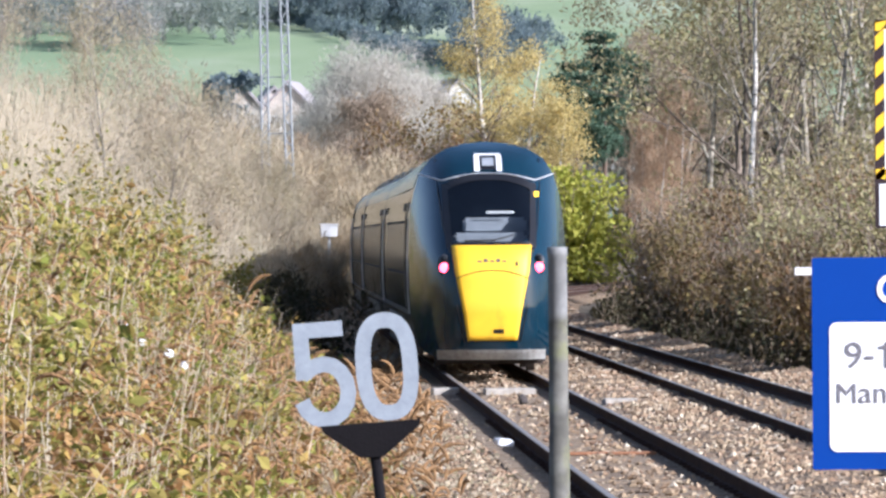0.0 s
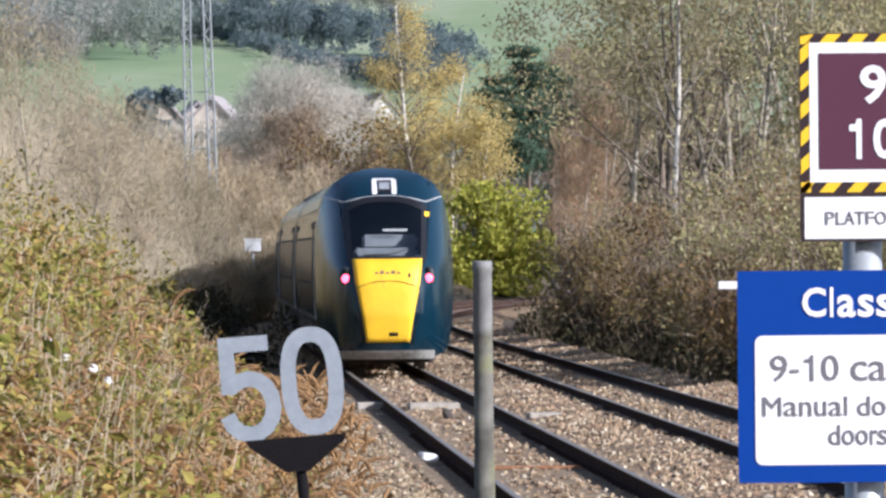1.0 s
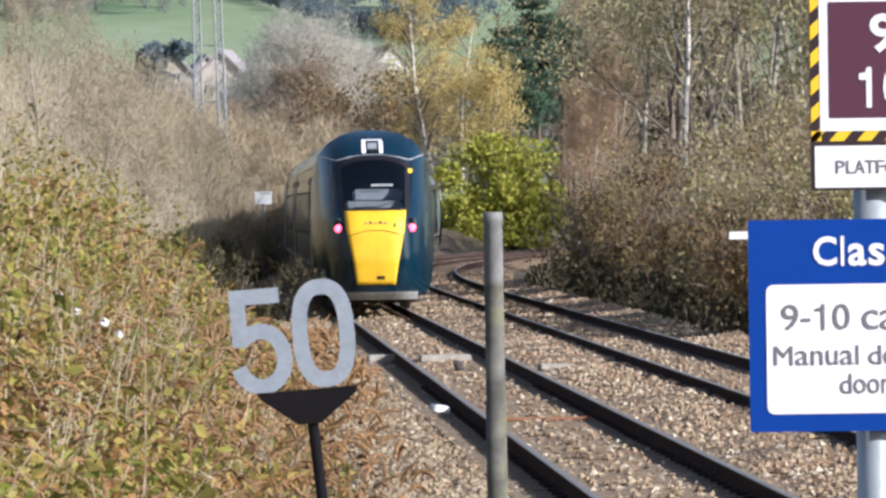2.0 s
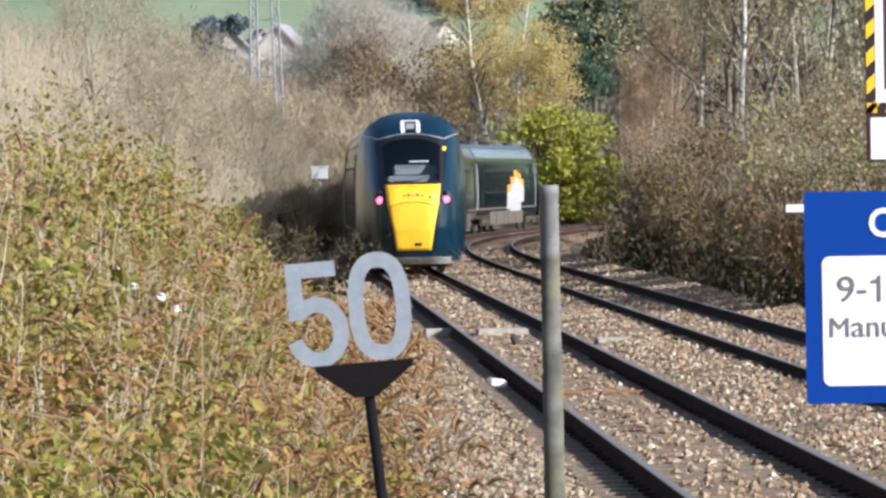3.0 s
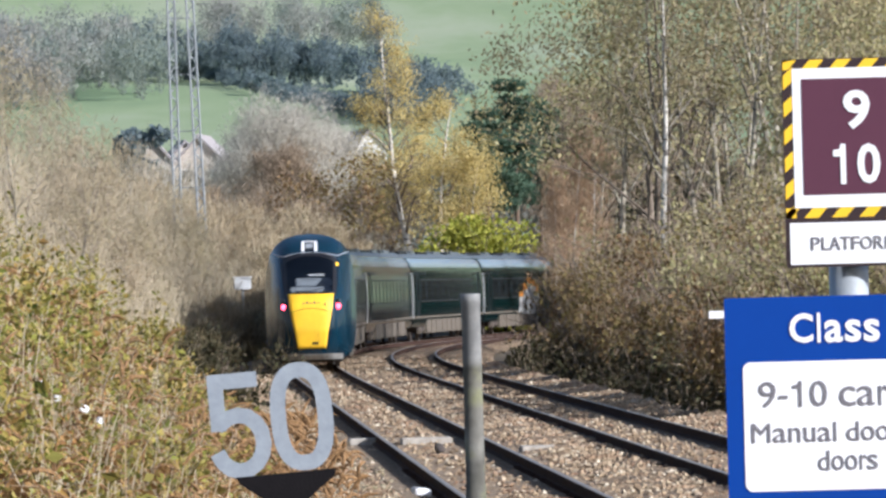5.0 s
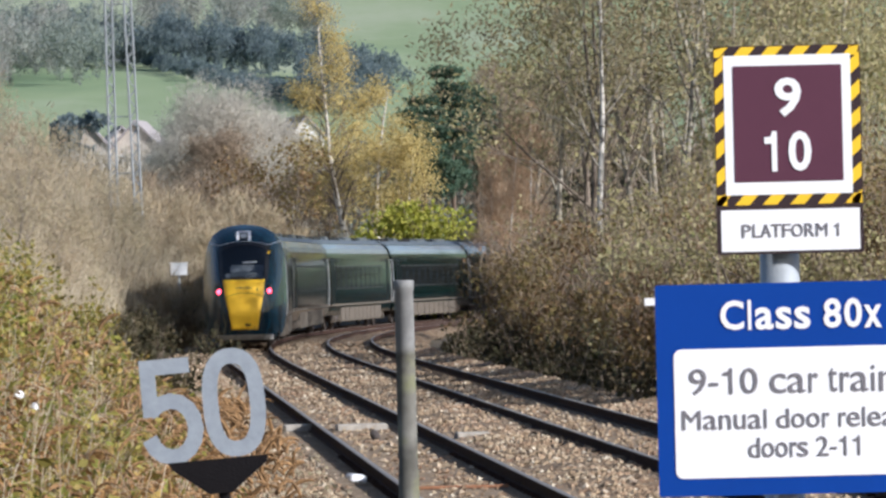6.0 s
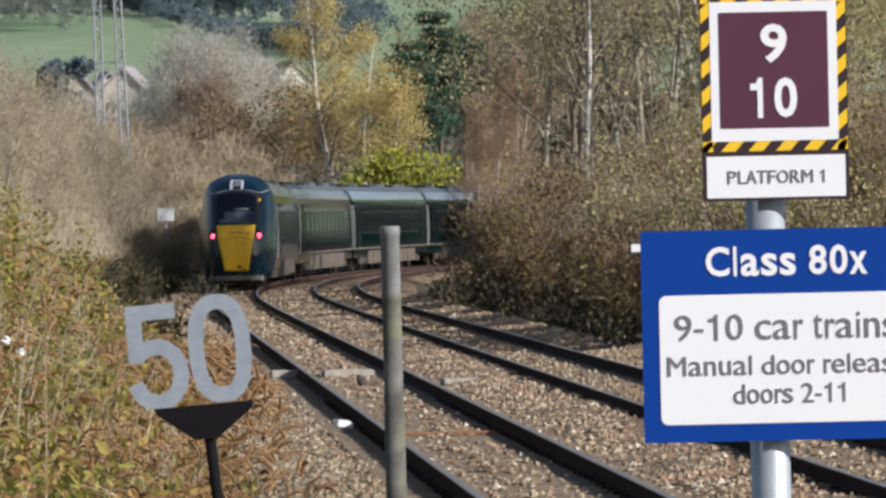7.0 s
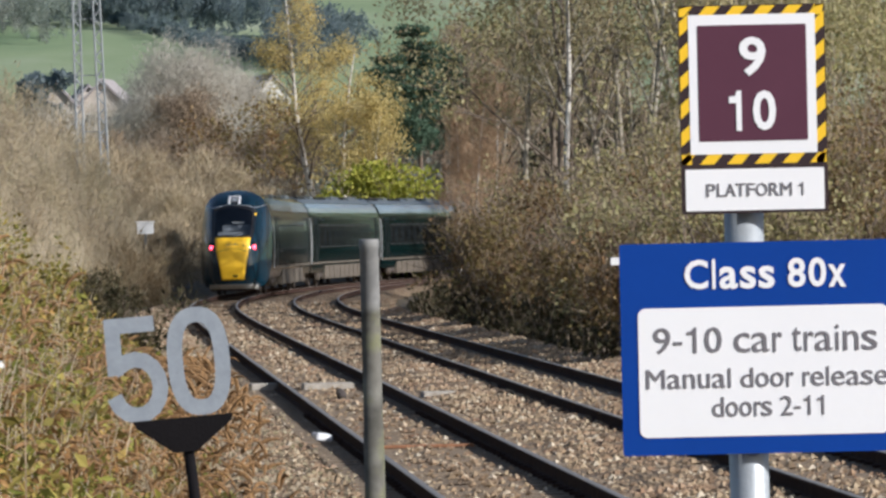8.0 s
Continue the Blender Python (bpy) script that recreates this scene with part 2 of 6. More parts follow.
M = {
    "ground": ground_material(),
    "ballast_bed": ballast_material("ballast_bed", False),
    "ballast_stone": ballast_material("ballast_stone", True),
    "sleeper": weathered("weathered_concrete", (0.205, 0.155, 0.105), (0.10, 0.068, 0.042), 0.6, 0.9),
    "rail_side": weathered("rusty_rail", (0.045, 0.026, 0.021), (0.11, 0.062, 0.038), 0.42, 0.95, 0.0, 5.0, 0.1),
    "rail_head": plain("worn_rail_steel", (0.30, 0.27, 0.24), 0.5, 0.5, 0.15),
    "rust": weathered("rust", (0.34, 0.16, 0.08), (0.16, 0.08, 0.05), 0.5, 0.9),
    "green": plain("dark_green_coach_paint", (0.003, 0.013, 0.013), 0.08, 0.0, 0.25, 1.5, 0.0, 0.0, 0.25),
    # coach green with the blue of the reflected sky mixed into the base
    "nose_sky_green": plain("polished_green_paint_sky_blued", (0.004, 0.024, 0.042), 0.10, 0.0, 0.2, 1.5, 0.2),
    "door_green": plain("dull_dark_green_door_paint", (0.003, 0.008, 0.008), 0.45, 0.0, 0.25, 1.5, 0.0, 0.0, 0.2),
    "roof": weathered("coach_roof_paint", (0.12, 0.14, 0.15), (0.05, 0.05, 0.05), 0.5, 0.45),
    # the sky's reflection on the roof shoulder is put into this base colour
    "cant": plain("sky_tinted_cantrail", (0.28, 0.35, 0.41), 0.20, 0.3, 0.15, 1.5, 0.3),
    "yellow": weathered("warning_yellow_paint", (0.93, 0.54, 0.018), (0.60, 0.34, 0.03), 0.05, 0.55, 0.0, 1.2),
    "black": plain("black_paint", (0.012, 0.012, 0.014), 0.35, 0.0, 0.3),
    "rubber": plain("black_rubber", (0.02, 0.02, 0.02), 0.7, 0.0, 0.3),
    "under": weathered("dusty_underframe_grey", (0.15, 0.125, 0.095), (0.04, 0.034, 0.03), 0.8, 0.75),
    "spoiler_grey": weathered("dusty_pale_grey_paint", (0.36, 0.36, 0.34), (0.16, 0.14, 0.12), 0.5, 0.6),
    "bogie": weathered("brake_dust_brown", (0.06, 0.05, 0.045), (0.10, 0.07, 0.05), 0.5, 0.85),
    "side_glass": plain("dark_window_glass", (0.012, 0.014, 0.016), 0.08, 0.0, 0.2, 6, 0, 0, 0.2),
    "glass": glass_material("windscreen_glass", (0.78, 0.82, 0.84)),
    "cab_grey": plain("cab_grey_plastic", (0.27, 0.29, 0.31), 0.6),
    "cab_dark": plain("cab_dark_trim", (0.03, 0.033, 0.04), 0.6),
    "silver": plain("silver_trim", (0.62, 0.62, 0.62), 0.35, 0.3, 0.1),
    "panel_white": weathered("grimy_white_vinyl", (0.50, 0.50, 0.49), (0.30, 0.29, 0.26), 0.5, 0.5),
    "white": plain("white_paint", (0.80, 0.80, 0.79), 0.4, 0.0, 0.04),
    "orange": plain("orange_vinyl", (0.85, 0.33, 0.04), 0.4),
    "tail_red": glow("red_tail_lamp", (1.0, 0.07, 0.12), 5.0),
    "sign_blue": plain("blue_sign_enamel", (0.004, 0.045, 0.27), 0.4, 0.0, 0.08, 6, 0, 0, 0.2),
    "sign_white": plain("white_sign_enamel", (0.82, 0.82, 0.83), 0.35, 0.0, 0.02),
    "maroon": plain("maroon_sign_enamel", (0.095, 0.034, 0.056), 0.4, 0.0, 0.06, 6, 0, 0, 0.25),
    "stripe_black": plain("black_sign_stripe", (0.03, 0.016, 0.018), 0.4, 0.0, 0.1),
    "stripe_yellow": plain("yellow_sign_stripe", (0.85, 0.53, 0.02), 0.4, 0.0, 0.06),
    "ink": plain("dark_grey_lettering", (0.16, 0.15, 0.165), 0.5, 0.0, 0.1),
    "galv": plain("galvanised_steel", (0.42, 0.45, 0.47), 0.5, 0.35, 0.12, 8, 0, 0.1),
    "numeral": chipped_numeral(),
    "iron_black": plain("black_painted_iron", (0.008, 0.007, 0.008), 0.8, 0.0, 0.3, 12, 0, 0.2, 0.12),
    "old_post": lichen_post(),
    "mast": plain("dull_galvanised_lattice", (0.25, 0.27, 0.28), 0.7, 0.1, 0.15),
    "wall_cream": weathered("cream_render", (0.56, 0.50, 0.44), (0.42, 0.37, 0.31), 0.4, 0.9),
    "wall_white": weathered("white_render", (0.80, 0.79, 0.76), (0.6, 0.58, 0.55), 0.3, 0.9),
    "slate": weathered("pale_weathered_slate", (0.34, 0.31, 0.31), (0.22, 0.20, 0.20), 0.5, 0.8),
    "pane": plain("dark_house_pane", (0.03, 0.035, 0.04), 0.1),
    "litter": plain("white_plastic_litter", (0.82, 0.82, 0.82), 0.5, 0.0, 0.05),
    "bark_white": bark("white_birch_bark", (0.50, 0.46, 0.40), (0.70, 0.67, 0.60), 2.0, (0.10, 0.08, 0.07)),
    "bark_grey": bark("grey_brown_bark", (0.11, 0.085, 0.065), (0.26, 0.21, 0.16)),
    "bark_pale": bark("pale_grey_bark", (0.26, 0.23, 0.18), (0.44, 0.40, 0.32), 2.0, (0.10, 0.09, 0.07)),
    "bark_pine": bark("dark_pine_bark", (0.08, 0.055, 0.04), (0.17, 0.12, 0.08)),
    "twig_rust": bark("reddish_twigs", (0.42, 0.25, 0.15), (0.54, 0.35, 0.22)),
    "twig_grey": bark("grey_mauve_twigs", (0.24, 0.20, 0.165), (0.36, 0.31, 0.26)),
    "dry_stem": bark("straw_stems", (0.44, 0.36, 0.24), (0.62, 0.54, 0.40)),
    "undergrowth": leafy("bramble_and_bracken",
        [(0.13, 0.10, 0.030), (0.30, 0.21, 0.062), (0.42, 0.30, 0.090), (0.42, 0.25, 0.075), (0.28, 0.15, 0.045), (0.46, 0.35, 0.15), (0.25, 0.24, 0.050), (0.10, 0.075, 0.025)],
        [(0.10, 0.125, 0.026), (0.22, 0.24, 0.046), (0.33, 0.32, 0.070), (0.40, 0.36, 0.10), (0.30, 0.23, 0.060), (0.16, 0.19, 0.035)], 0.7),
    "straw": leafy("dead_straw_and_seed_heads",
        [(0.42, 0.34, 0.225), (0.50, 0.42, 0.29), (0.56, 0.485, 0.36), (0.46, 0.355, 0.23), (0.62, 0.555, 0.45)],
        [(0.39, 0.345, 0.205), (0.47, 0.41, 0.26), (0.54, 0.475, 0.34), (0.44, 0.34, 0.215)], 0.25, 0.8, 0.48),
    "scrub": leafy("brown_olive_scrub_leaves",
        [(0.17, 0.10, 0.05), (0.28, 0.17, 0.085), (0.16, 0.125, 0.045), (0.37, 0.25, 0.135), (0.21, 0.115, 0.055), (0.10, 0.06, 0.032)],
        [(0.19, 0.17, 0.055), (0.28, 0.23, 0.085), (0.32, 0.24, 0.115), (0.20, 0.13, 0.06)], 0.45),
    "willow": leafy("pale_olive_leaves",
        [(0.30, 0.27, 0.12), (0.42, 0.38, 0.18), (0.52, 0.47, 0.27), (0.36, 0.29, 0.15), (0.27, 0.28, 0.11)]),
    "birch_leaf": leafy("golden_birch_leaves", [(0.54, 0.425, 0.16), (0.62, 0.50, 0.21), (0.68, 0.58, 0.30), (0.58, 0.45, 0.17), (0.52, 0.46, 0.19)], None, 1, 0.55, 0.45),
    "lime_leaf": leafy("yellow_green_leaves", [(0.30, 0.33, 0.05), (0.46, 0.46, 0.08), (0.56, 0.52, 0.11), (0.24, 0.28, 0.05), (0.50, 0.46, 0.09)]),
    "pine_leaf": leafy("dark_pine_needles", [(0.045, 0.085, 0.058), (0.075, 0.125, 0.08), (0.11, 0.165, 0.105), (0.055, 0.10, 0.068)], None, 1, 0.6, 0.25),
    # Far crowns are paled and blued, and lit through, to stand for distance haze.
    "hazed_leaf": leafy("hazed_wood_crowns", [(0.225, 0.225, 0.225), (0.305, 0.30, 0.285), (0.385, 0.36, 0.33), (0.26, 0.275, 0.255)],
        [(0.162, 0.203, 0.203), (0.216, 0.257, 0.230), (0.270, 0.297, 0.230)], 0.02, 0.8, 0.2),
    "hazed_dark": leafy("hazed_dark_crowns", [(0.15, 0.20, 0.225), (0.185, 0.235, 0.25), (0.225, 0.27, 0.265)], None, 1, 0.8, 0.55),
}

# ---- mesh helpers ----
rng = np.random.default_rng(7)


def mesh_np(name, verts, faces, smooth=False):
    """A mesh from arrays: verts (n, 3), faces (m, k)."""
    verts, faces = np.asarray(verts, float), np.asarray(faces, int)
    me = bpy.data.meshes.new(name)
    me.vertices.add(len(verts))
    me.vertices.foreach_set("co", verts.ravel())
    k = faces.shape[1]
    me.loops.add(faces.size)
    me.loops.foreach_set("vertex_index", faces.ravel())
    me.polygons.add(len(faces))
    me.polygons.foreach_set("loop_start", np.arange(0, faces.size, k))
    me.polygons.foreach_set("use_smooth", np.full(len(faces), smooth))
    me.update(calc_edges=True)
    return me


def mesh_part(name, me, material, parent=None, label="", m=None):
    if material and not me.materials:
        me.materials.append(M[material])
    ob = new(name, me)
    ob.parent = parent
    if m is not None:
        ob.matrix_basis = m
    return tagged(ob, label)


def part(name, bm, material, parent=None, label="", m=None, smooth=False):
    """Links a bmesh as one mesh object under a thing or a part."""
    me = bpy.data.meshes.new(name)
    for f in bm.faces:
        f.smooth = smooth
    bm.to_mesh(me)
    bm.free()
    return mesh_part(name, me, material, parent, label, m)


def box(x0, x1, y0, y1, z0, z1, bevel=0.0, bm=None):
    own = bm is None
    bm = bm or bmesh.new()
    r = bmesh.ops.create_cube(bm, size=1, matrix=Matrix.LocRotScale(((x0 + x1) / 2, (y0 + y1) / 2, (z0 + z1) / 2), None, (x1 - x0, y1 - y0, z1 - z0)))
    if bevel and own:
        bmesh.ops.bevel(bm, geom=bm.edges[:], offset=bevel, segments=2, affect="EDGES")
    return bm


def tube_bm(p0, p1, r0, r1, sides=16, bm=None):
    bm = bm or bmesh.new()
    p0, p1 = Vector(p0), Vector(p1)
    d = p1 - p0
    m = Matrix.Translation((p0 + p1) / 2) @ d.to_track_quat("Z", "Y").to_matrix().to_4x4()
    bmesh.ops.create_cone(bm, cap_ends=True, segments=sides, radius1=r0, radius2=r1, depth=d.length, matrix=m)
    return bm


def empty(name, m=None):
    ob = new(name)
    ob.empty_display_size = 0.3
    if m is not None:
        ob.matrix_basis = m
    return ob


def tubes_np(p0, p1, r0, r1, sides=4):
    """Many open tapered tubes at once."""
    p0, p1 = np.asarray(p0, float), np.asarray(p1, float)
    r0, r1 = np.asarray(r0, float)[:, None], np.asarray(r1, float)[:, None]
    d = p1 - p0
    d /= np.maximum(np.linalg.norm(d, axis=1, keepdims=True), 1e-6)
    ref = np.where(np.abs(d[:, 2:3]) > 0.9, [[1.0, 0, 0]], [[0, 0, 1.0]])
    a = np.cross(d, ref)
    a /= np.linalg.norm(a, axis=1, keepdims=True)
    b = np.cross(d, a)
    rings = []
    for p, r in ((p0, r0), (p1, r1)):
        for i in range(sides):
            w = 2 * math.pi * i / sides
            rings.append(p + r * (math.cos(w) * a + math.sin(w) * b))
    verts = np.stack(rings, 1)
    n = len(p0)
    faces = np.array([[i, (i + 1) % sides, sides + (i + 1) % sides, sides + i] for i in range(sides)])
    return verts.reshape(-1, 3), (np.arange(n)[:, None, None] * 2 * sides + faces[None]).reshape(-1, 4)


def leaves_np(c, axis, length, width, fold=0.25):
    """Many folded leaves: base, side, tip, side."""
    n = len(c)
    axis = axis / np.maximum(np.linalg.norm(axis, axis=1, keepdims=True), 1e-6)
    rnd = rng.normal(size=(n, 3))
    side = np.cross(axis, rnd)
    side /= np.maximum(np.linalg.norm(side, axis=1, keepdims=True), 1e-6)
    up = np.cross(side, axis)
    L, W = np.asarray(length)[:, None], np.asarray(width)[:, None]
    mid = c + axis * L * 0.45
    lift = up * W * fold
    verts = np.stack([c, mid + side * W + lift, c + axis * L, mid - side * W + lift], 1).reshape(-1, 3)
    k = np.arange(n)[:, None] * 4
    faces = np.concatenate([k + [[0, 1, 2]], k + [[0, 2, 3]]], 1).reshape(-1, 3)
    return verts, faces


def join_np(*sets):
    vs, fs, o = [], [], 0
    for v, f in sets:
        vs.append(v)
        fs.append(f + o)
        o += len(v)
    return np.concatenate(vs), np.concatenate(fs)


# ---- the line's plan ----
HEADING = [(-90, -1.95), (0, -1.95), (120, -1.98), (150, -1.5), (180, 0.3), (210, 3.5), (240, 7.6), (270, 10.1), (300, 12.4), (330, 14.6), (430, 22.0)]
S_AXIS = np.arange(-80.0, 420.0, 0.5)
HEAD = np.radians(np.interp(S_AXIS, [a for a, b in HEADING], [b for a, b in HEADING]))
LINE_X = np.concatenate([[0], np.cumsum(np.sin(HEAD[:-1]) * 0.5)])
LINE_Y = np.concatenate([[0], np.cumsum(np.cos(HEAD[:-1]) * 0.5)])
ZERO = int(np.argmin(np.abs(S_AXIS)))
LINE_X += 2.80 - LINE_X[ZERO]
LINE_Y += 30.0 - LINE_Y[ZERO]


def on_line(s, off=0.0):
    """The place and heading s metres along the near track, off metres to its right."""
    h = np.interp(s, S_AXIS, HEAD)
    return np.interp(s, S_AXIS, LINE_X) + off * np.cos(h), np.interp(s, S_AXIS, LINE_Y) - off * np.sin(h), h


def line_x(y):
    return np.interp(y, LINE_Y, LINE_X)


def height(x, y):
    """The lie of the land, rails' tops at zero."""
    x, y = np.asarray(x, float), np.asarray(y, float)
    u = x - line_x(y)
    bed = np.full(np.broadcast(x, y).shape, -0.19)
    left = np.interp(-u, [2.2, 2.9, 3.6, 6.0, 10.0, 20.0, 60.0], [-0.19, -0.42, -0.25, 0.75, 2.0, 2.8, 3.2])
    right = np.interp(u, [5.6, 6.3, 7.2, 16.0, 60.0], [-0.19, -0.38, -0.30, 1.2, 2.5])
    z = np.where(u < -2.2, left, np.where(u > 5.6, right, bed))
    hill = np.interp(y, [380, 420, 800, 1200, 3000, 4500], [0, 1.5, 25.0, 53.0, 260.0, 430.0])
    fade = np.clip((y - 330) / 70, 0, 1)
    roll = 2.5 * np.sin(x * 0.011 + y * 0.004) * np.clip((y - 600) / 400, 0, 1)
    return z * (1 - fade) + (hill + roll) * fade


# ---- ground, ballast, track ----
def build_ground():
    xs = np.concatenate([np.linspace(-1500, -70, 24), np.linspace(-60, -16, 23), np.arange(-14, 16, 0.5), np.linspace(17, 70, 28), np.linspace(80, 1500, 24)])
    ys = np.concatenate([np.linspace(-200, 10, 15), np.arange(12, 260, 2.0), np.arange(260, 440, 6.0), np.linspace(450, 1300, 60), np.linspace(1340, 4400, 30)])
    gx, gy = np.meshgrid(xs, ys)
    z = height(gx, gy)
    u = gx - line_x(gy)
    off = (u < -2.6) | (u > 6.0)
    z = z + np.where(off & (gy < 380), rng.normal(size=z.shape) * 0.05, -0.12)
    verts = np.stack([gx, gy, z], -1).reshape(-1, 3)
    w = len(xs)
    i = (np.arange(len(ys) - 1)[:, None] * w + np.arange(w - 1)[None]).ravel()
    faces = np.stack([i, i + 1, i + w + 1, i + w], 1)
    tagged(mesh_part("ground", mesh_np("ground", verts, faces, True), "ground"), "earth banks and green hillside fields", "ground", "", "structure")


def four_foot(mid):
    """The level of the dirt between the rails, mid metres from the track's middle."""
    return np.interp(mid, [0.1, 0.4, 0.6, 0.66], [-0.154, -0.172, -0.20, -0.23])


def build_ballast():
    s = np.arange(-40, 380, 1.0)
    offs = np.array([-2.75, -2.25, -1.6, -0.8, 0, 0.8, 1.6, 2.4, 3.4, 4.2, 5.0, 5.6, 6.15])
    drop = np.array([-0.37, -0.185, -0.175, -0.215, -0.20, -0.215, -0.13, -0.13, -0.215, -0.215, -0.14, -0.08, -0.30])
    lump = np.array([0.03, 0.03, 0.02, 0.012, 0.012, 0.012, 0.03, 0.03, 0.012, 0.012, 0.03, 0.05, 0.04])
    x, y, h = on_line(s)
    X = x[:, None] + offs * np.cos(h)[:, None]
    Y = y[:, None] - offs * np.sin(h)[:, None]
    Z = np.broadcast_to(drop, X.shape) + rng.normal(size=X.shape) * lump
    w = len(offs)
    i = (np.arange(len(s) - 1)[:, None] * w + np.arange(w - 1)[None]).ravel()
    me = mesh_np("ballast_bed", np.stack([X, Y, Z], -1).reshape(-1, 3), np.stack([i, i + 1, i + w + 1, i + w], 1), True)
    tagged(mesh_part("ballast_bed", me, "ballast_bed"), "pale dusty brown stone ballast under two tracks", "ballast", "", "structure")
    # loose stones, thickest where the line comes nearest
    n = 74000
    s = 8 + 112 * rng.random(n) ** 1.6
    s[-14000:] = rng.uniform(75, 185, 14000)
    o = rng.uniform(-2.7, 6.1, n)
    on_sleeper = (np.abs(((s / 0.65) % 1) - 0.5) > 0.3) & ((np.abs(o) < 1.25) | (np.abs(o - 3.4) < 1.25))
    near_rail = np.minimum.reduce([np.abs(o - r) for r in (-0.75, 0.75, 2.65, 4.15)]) < 0.1
    inner = (np.abs(np.where(o > 1.7, o - 3.4, o)) < 0.64) & (rng.random(n) < 0.5)
    keep = ~(on_sleeper & (rng.random(n) < 0.93)) & ~near_rail & ~inner
    s, o = s[keep], o[keep]
    n = len(s)
    x, y, h = on_line(s, o)
    mid = np.abs(np.where(o > 1.7, o - 3.4, o))
    z = np.where(mid < 0.64, four_foot(mid) + 0.006, np.interp(o, offs, drop)) + rng.uniform(-0.012, 0.02, n)
    r = (rng.uniform(0.022, 0.056, n) * np.interp(s, [8, 60, 120, 185], [1.0, 1.1, 1.4, 1.7]))[:, None]
    shape = np.array([[1, 0, 0], [0, 1, 0], [-1, 0, 0], [0, -1, 0], [0, 0, 0.75], [0, 0, -0.6]], float)
    v = shape[None] * rng.uniform(0.6, 1.3, (n, 6, 1))
    w = rng.uniform(0, 6.28, n)
    c, sn = np.cos(w)[:, None], np.sin(w)[:, None]
    v = np.stack([v[..., 0] * c - v[..., 1] * sn, v[..., 0] * sn + v[..., 1] * c, v[..., 2] + 0.3 * v[..., 0] * c], -1)
    v = v * r[:, None] + np.stack([x, y, z], 1)[:, None]
    f = np.array([[0, 1, 4], [1, 2, 4], [2, 3, 4], [3, 0, 4], [1, 0, 5], [2, 1, 5], [3, 2, 5], [0, 3, 5]])
    faces = (np.arange(n)[:, None, None] * 6 + f[None]).reshape(-1, 3)
    tagged(mesh_part("ballast_stones", mesh_np("ballast_stones", v.reshape(-1, 3), faces), "ballast_stone"), "loose angular ballast stones in tan and grey", "ballast", "", "stuff")


def sweep(section, s, off):
    """A closed section (x right, z up) swept along the line."""
    x, y, h = on_line(s)
    sec = np.array(section)
    o = off + sec[:, 0]
    X = x[:, None] + o * np.cos(h)[:, None]
    Y = y[:, None] - o * np.sin(h)[:, None]
    Z = np.broadcast_to(sec[:, 1], X.shape)
    w = len(sec)
    i, j = np.meshgrid(np.arange(len(s) - 1), np.arange(w), indexing="ij")
    a, b = i * w + j, i * w + (j + 1) % w
    return np.stack([X, Y, Z], -1).reshape(-1, 3), np.stack([a, b, b + w, a + w], -1).reshape(-1, 4)


def build_tracks():
    web = [(-0.07, -0.159), (0.07, -0.159), (0.07, -0.147), (0.012, -0.128), (0.010, -0.05), (0.034, -0.037), (0.034, -0.008), (-0.034, -0.008), (-0.034, -0.037), (-0.010, -0.05), (-0.012, -0.128), (-0.07, -0.147)]
    top = [(-0.034, -0.010), (0.034, -0.010), (0.033, -0.002), (0.025, 0.0), (-0.025, 0.0), (-0.033, -0.002)]
    s = np.arange(-45, 390, 1.0)
    sl = bmesh.new()
    box(-1.25, 1.25, -0.13, 0.13, -0.32, -0.156, 0, sl)
    bmesh.ops.bevel(sl, geom=sl.edges[:], offset=0.015, segments=1, affect="EDGES")
    me = bpy.data.meshes.new("sleeper")
    sl.to_mesh(me)
    sl.free()
    clip = bmesh.new()
    for k in (-1, 1):
        box(k * 0.09 - 0.045, k * 0.09 + 0.045, -0.05, 0.05, -0.157, -0.125, 0, clip)
    clip_me = bpy.data.meshes.new("rail_clip")
    clip.to_mesh(clip_me)
    clip.free()
    for name, off in (("track_1", 0.0), ("track_2", 3.4)):
        t = tagged(empty(name), "railway track of rusty rails on concrete sleepers", "track", "railway tracks", "structure")
        for k in (-0.752, 0.752):
            rail = mesh_part("rail", mesh_np("rail", *sweep(web, s, off + k)), "rail_side", t, "rust-brown steel rail with worn bright head")
            mesh_part("rail_head", mesh_np("rail_head", *sweep(top, s, off + k)), "rail_head", rail, "worn shiny running surface")
        for i in range(150):
            q = 4.0 + i * 0.65
            x, y, h = on_line(q + random.uniform(-0.02, 0.02), off)
            ob = mesh_part("sleeper", me, "sleeper", t, "", pose(x, y, random.uniform(-0.006, 0.004), 0, 0, -math.degrees(h) + random.uniform(-0.4, 0.4)))
            if i < 75:
                for k in (-0.752, 0.752):
                    mesh_part("rail_clip", clip_me, "rail_side", ob, "", pose(k, 0, 0))


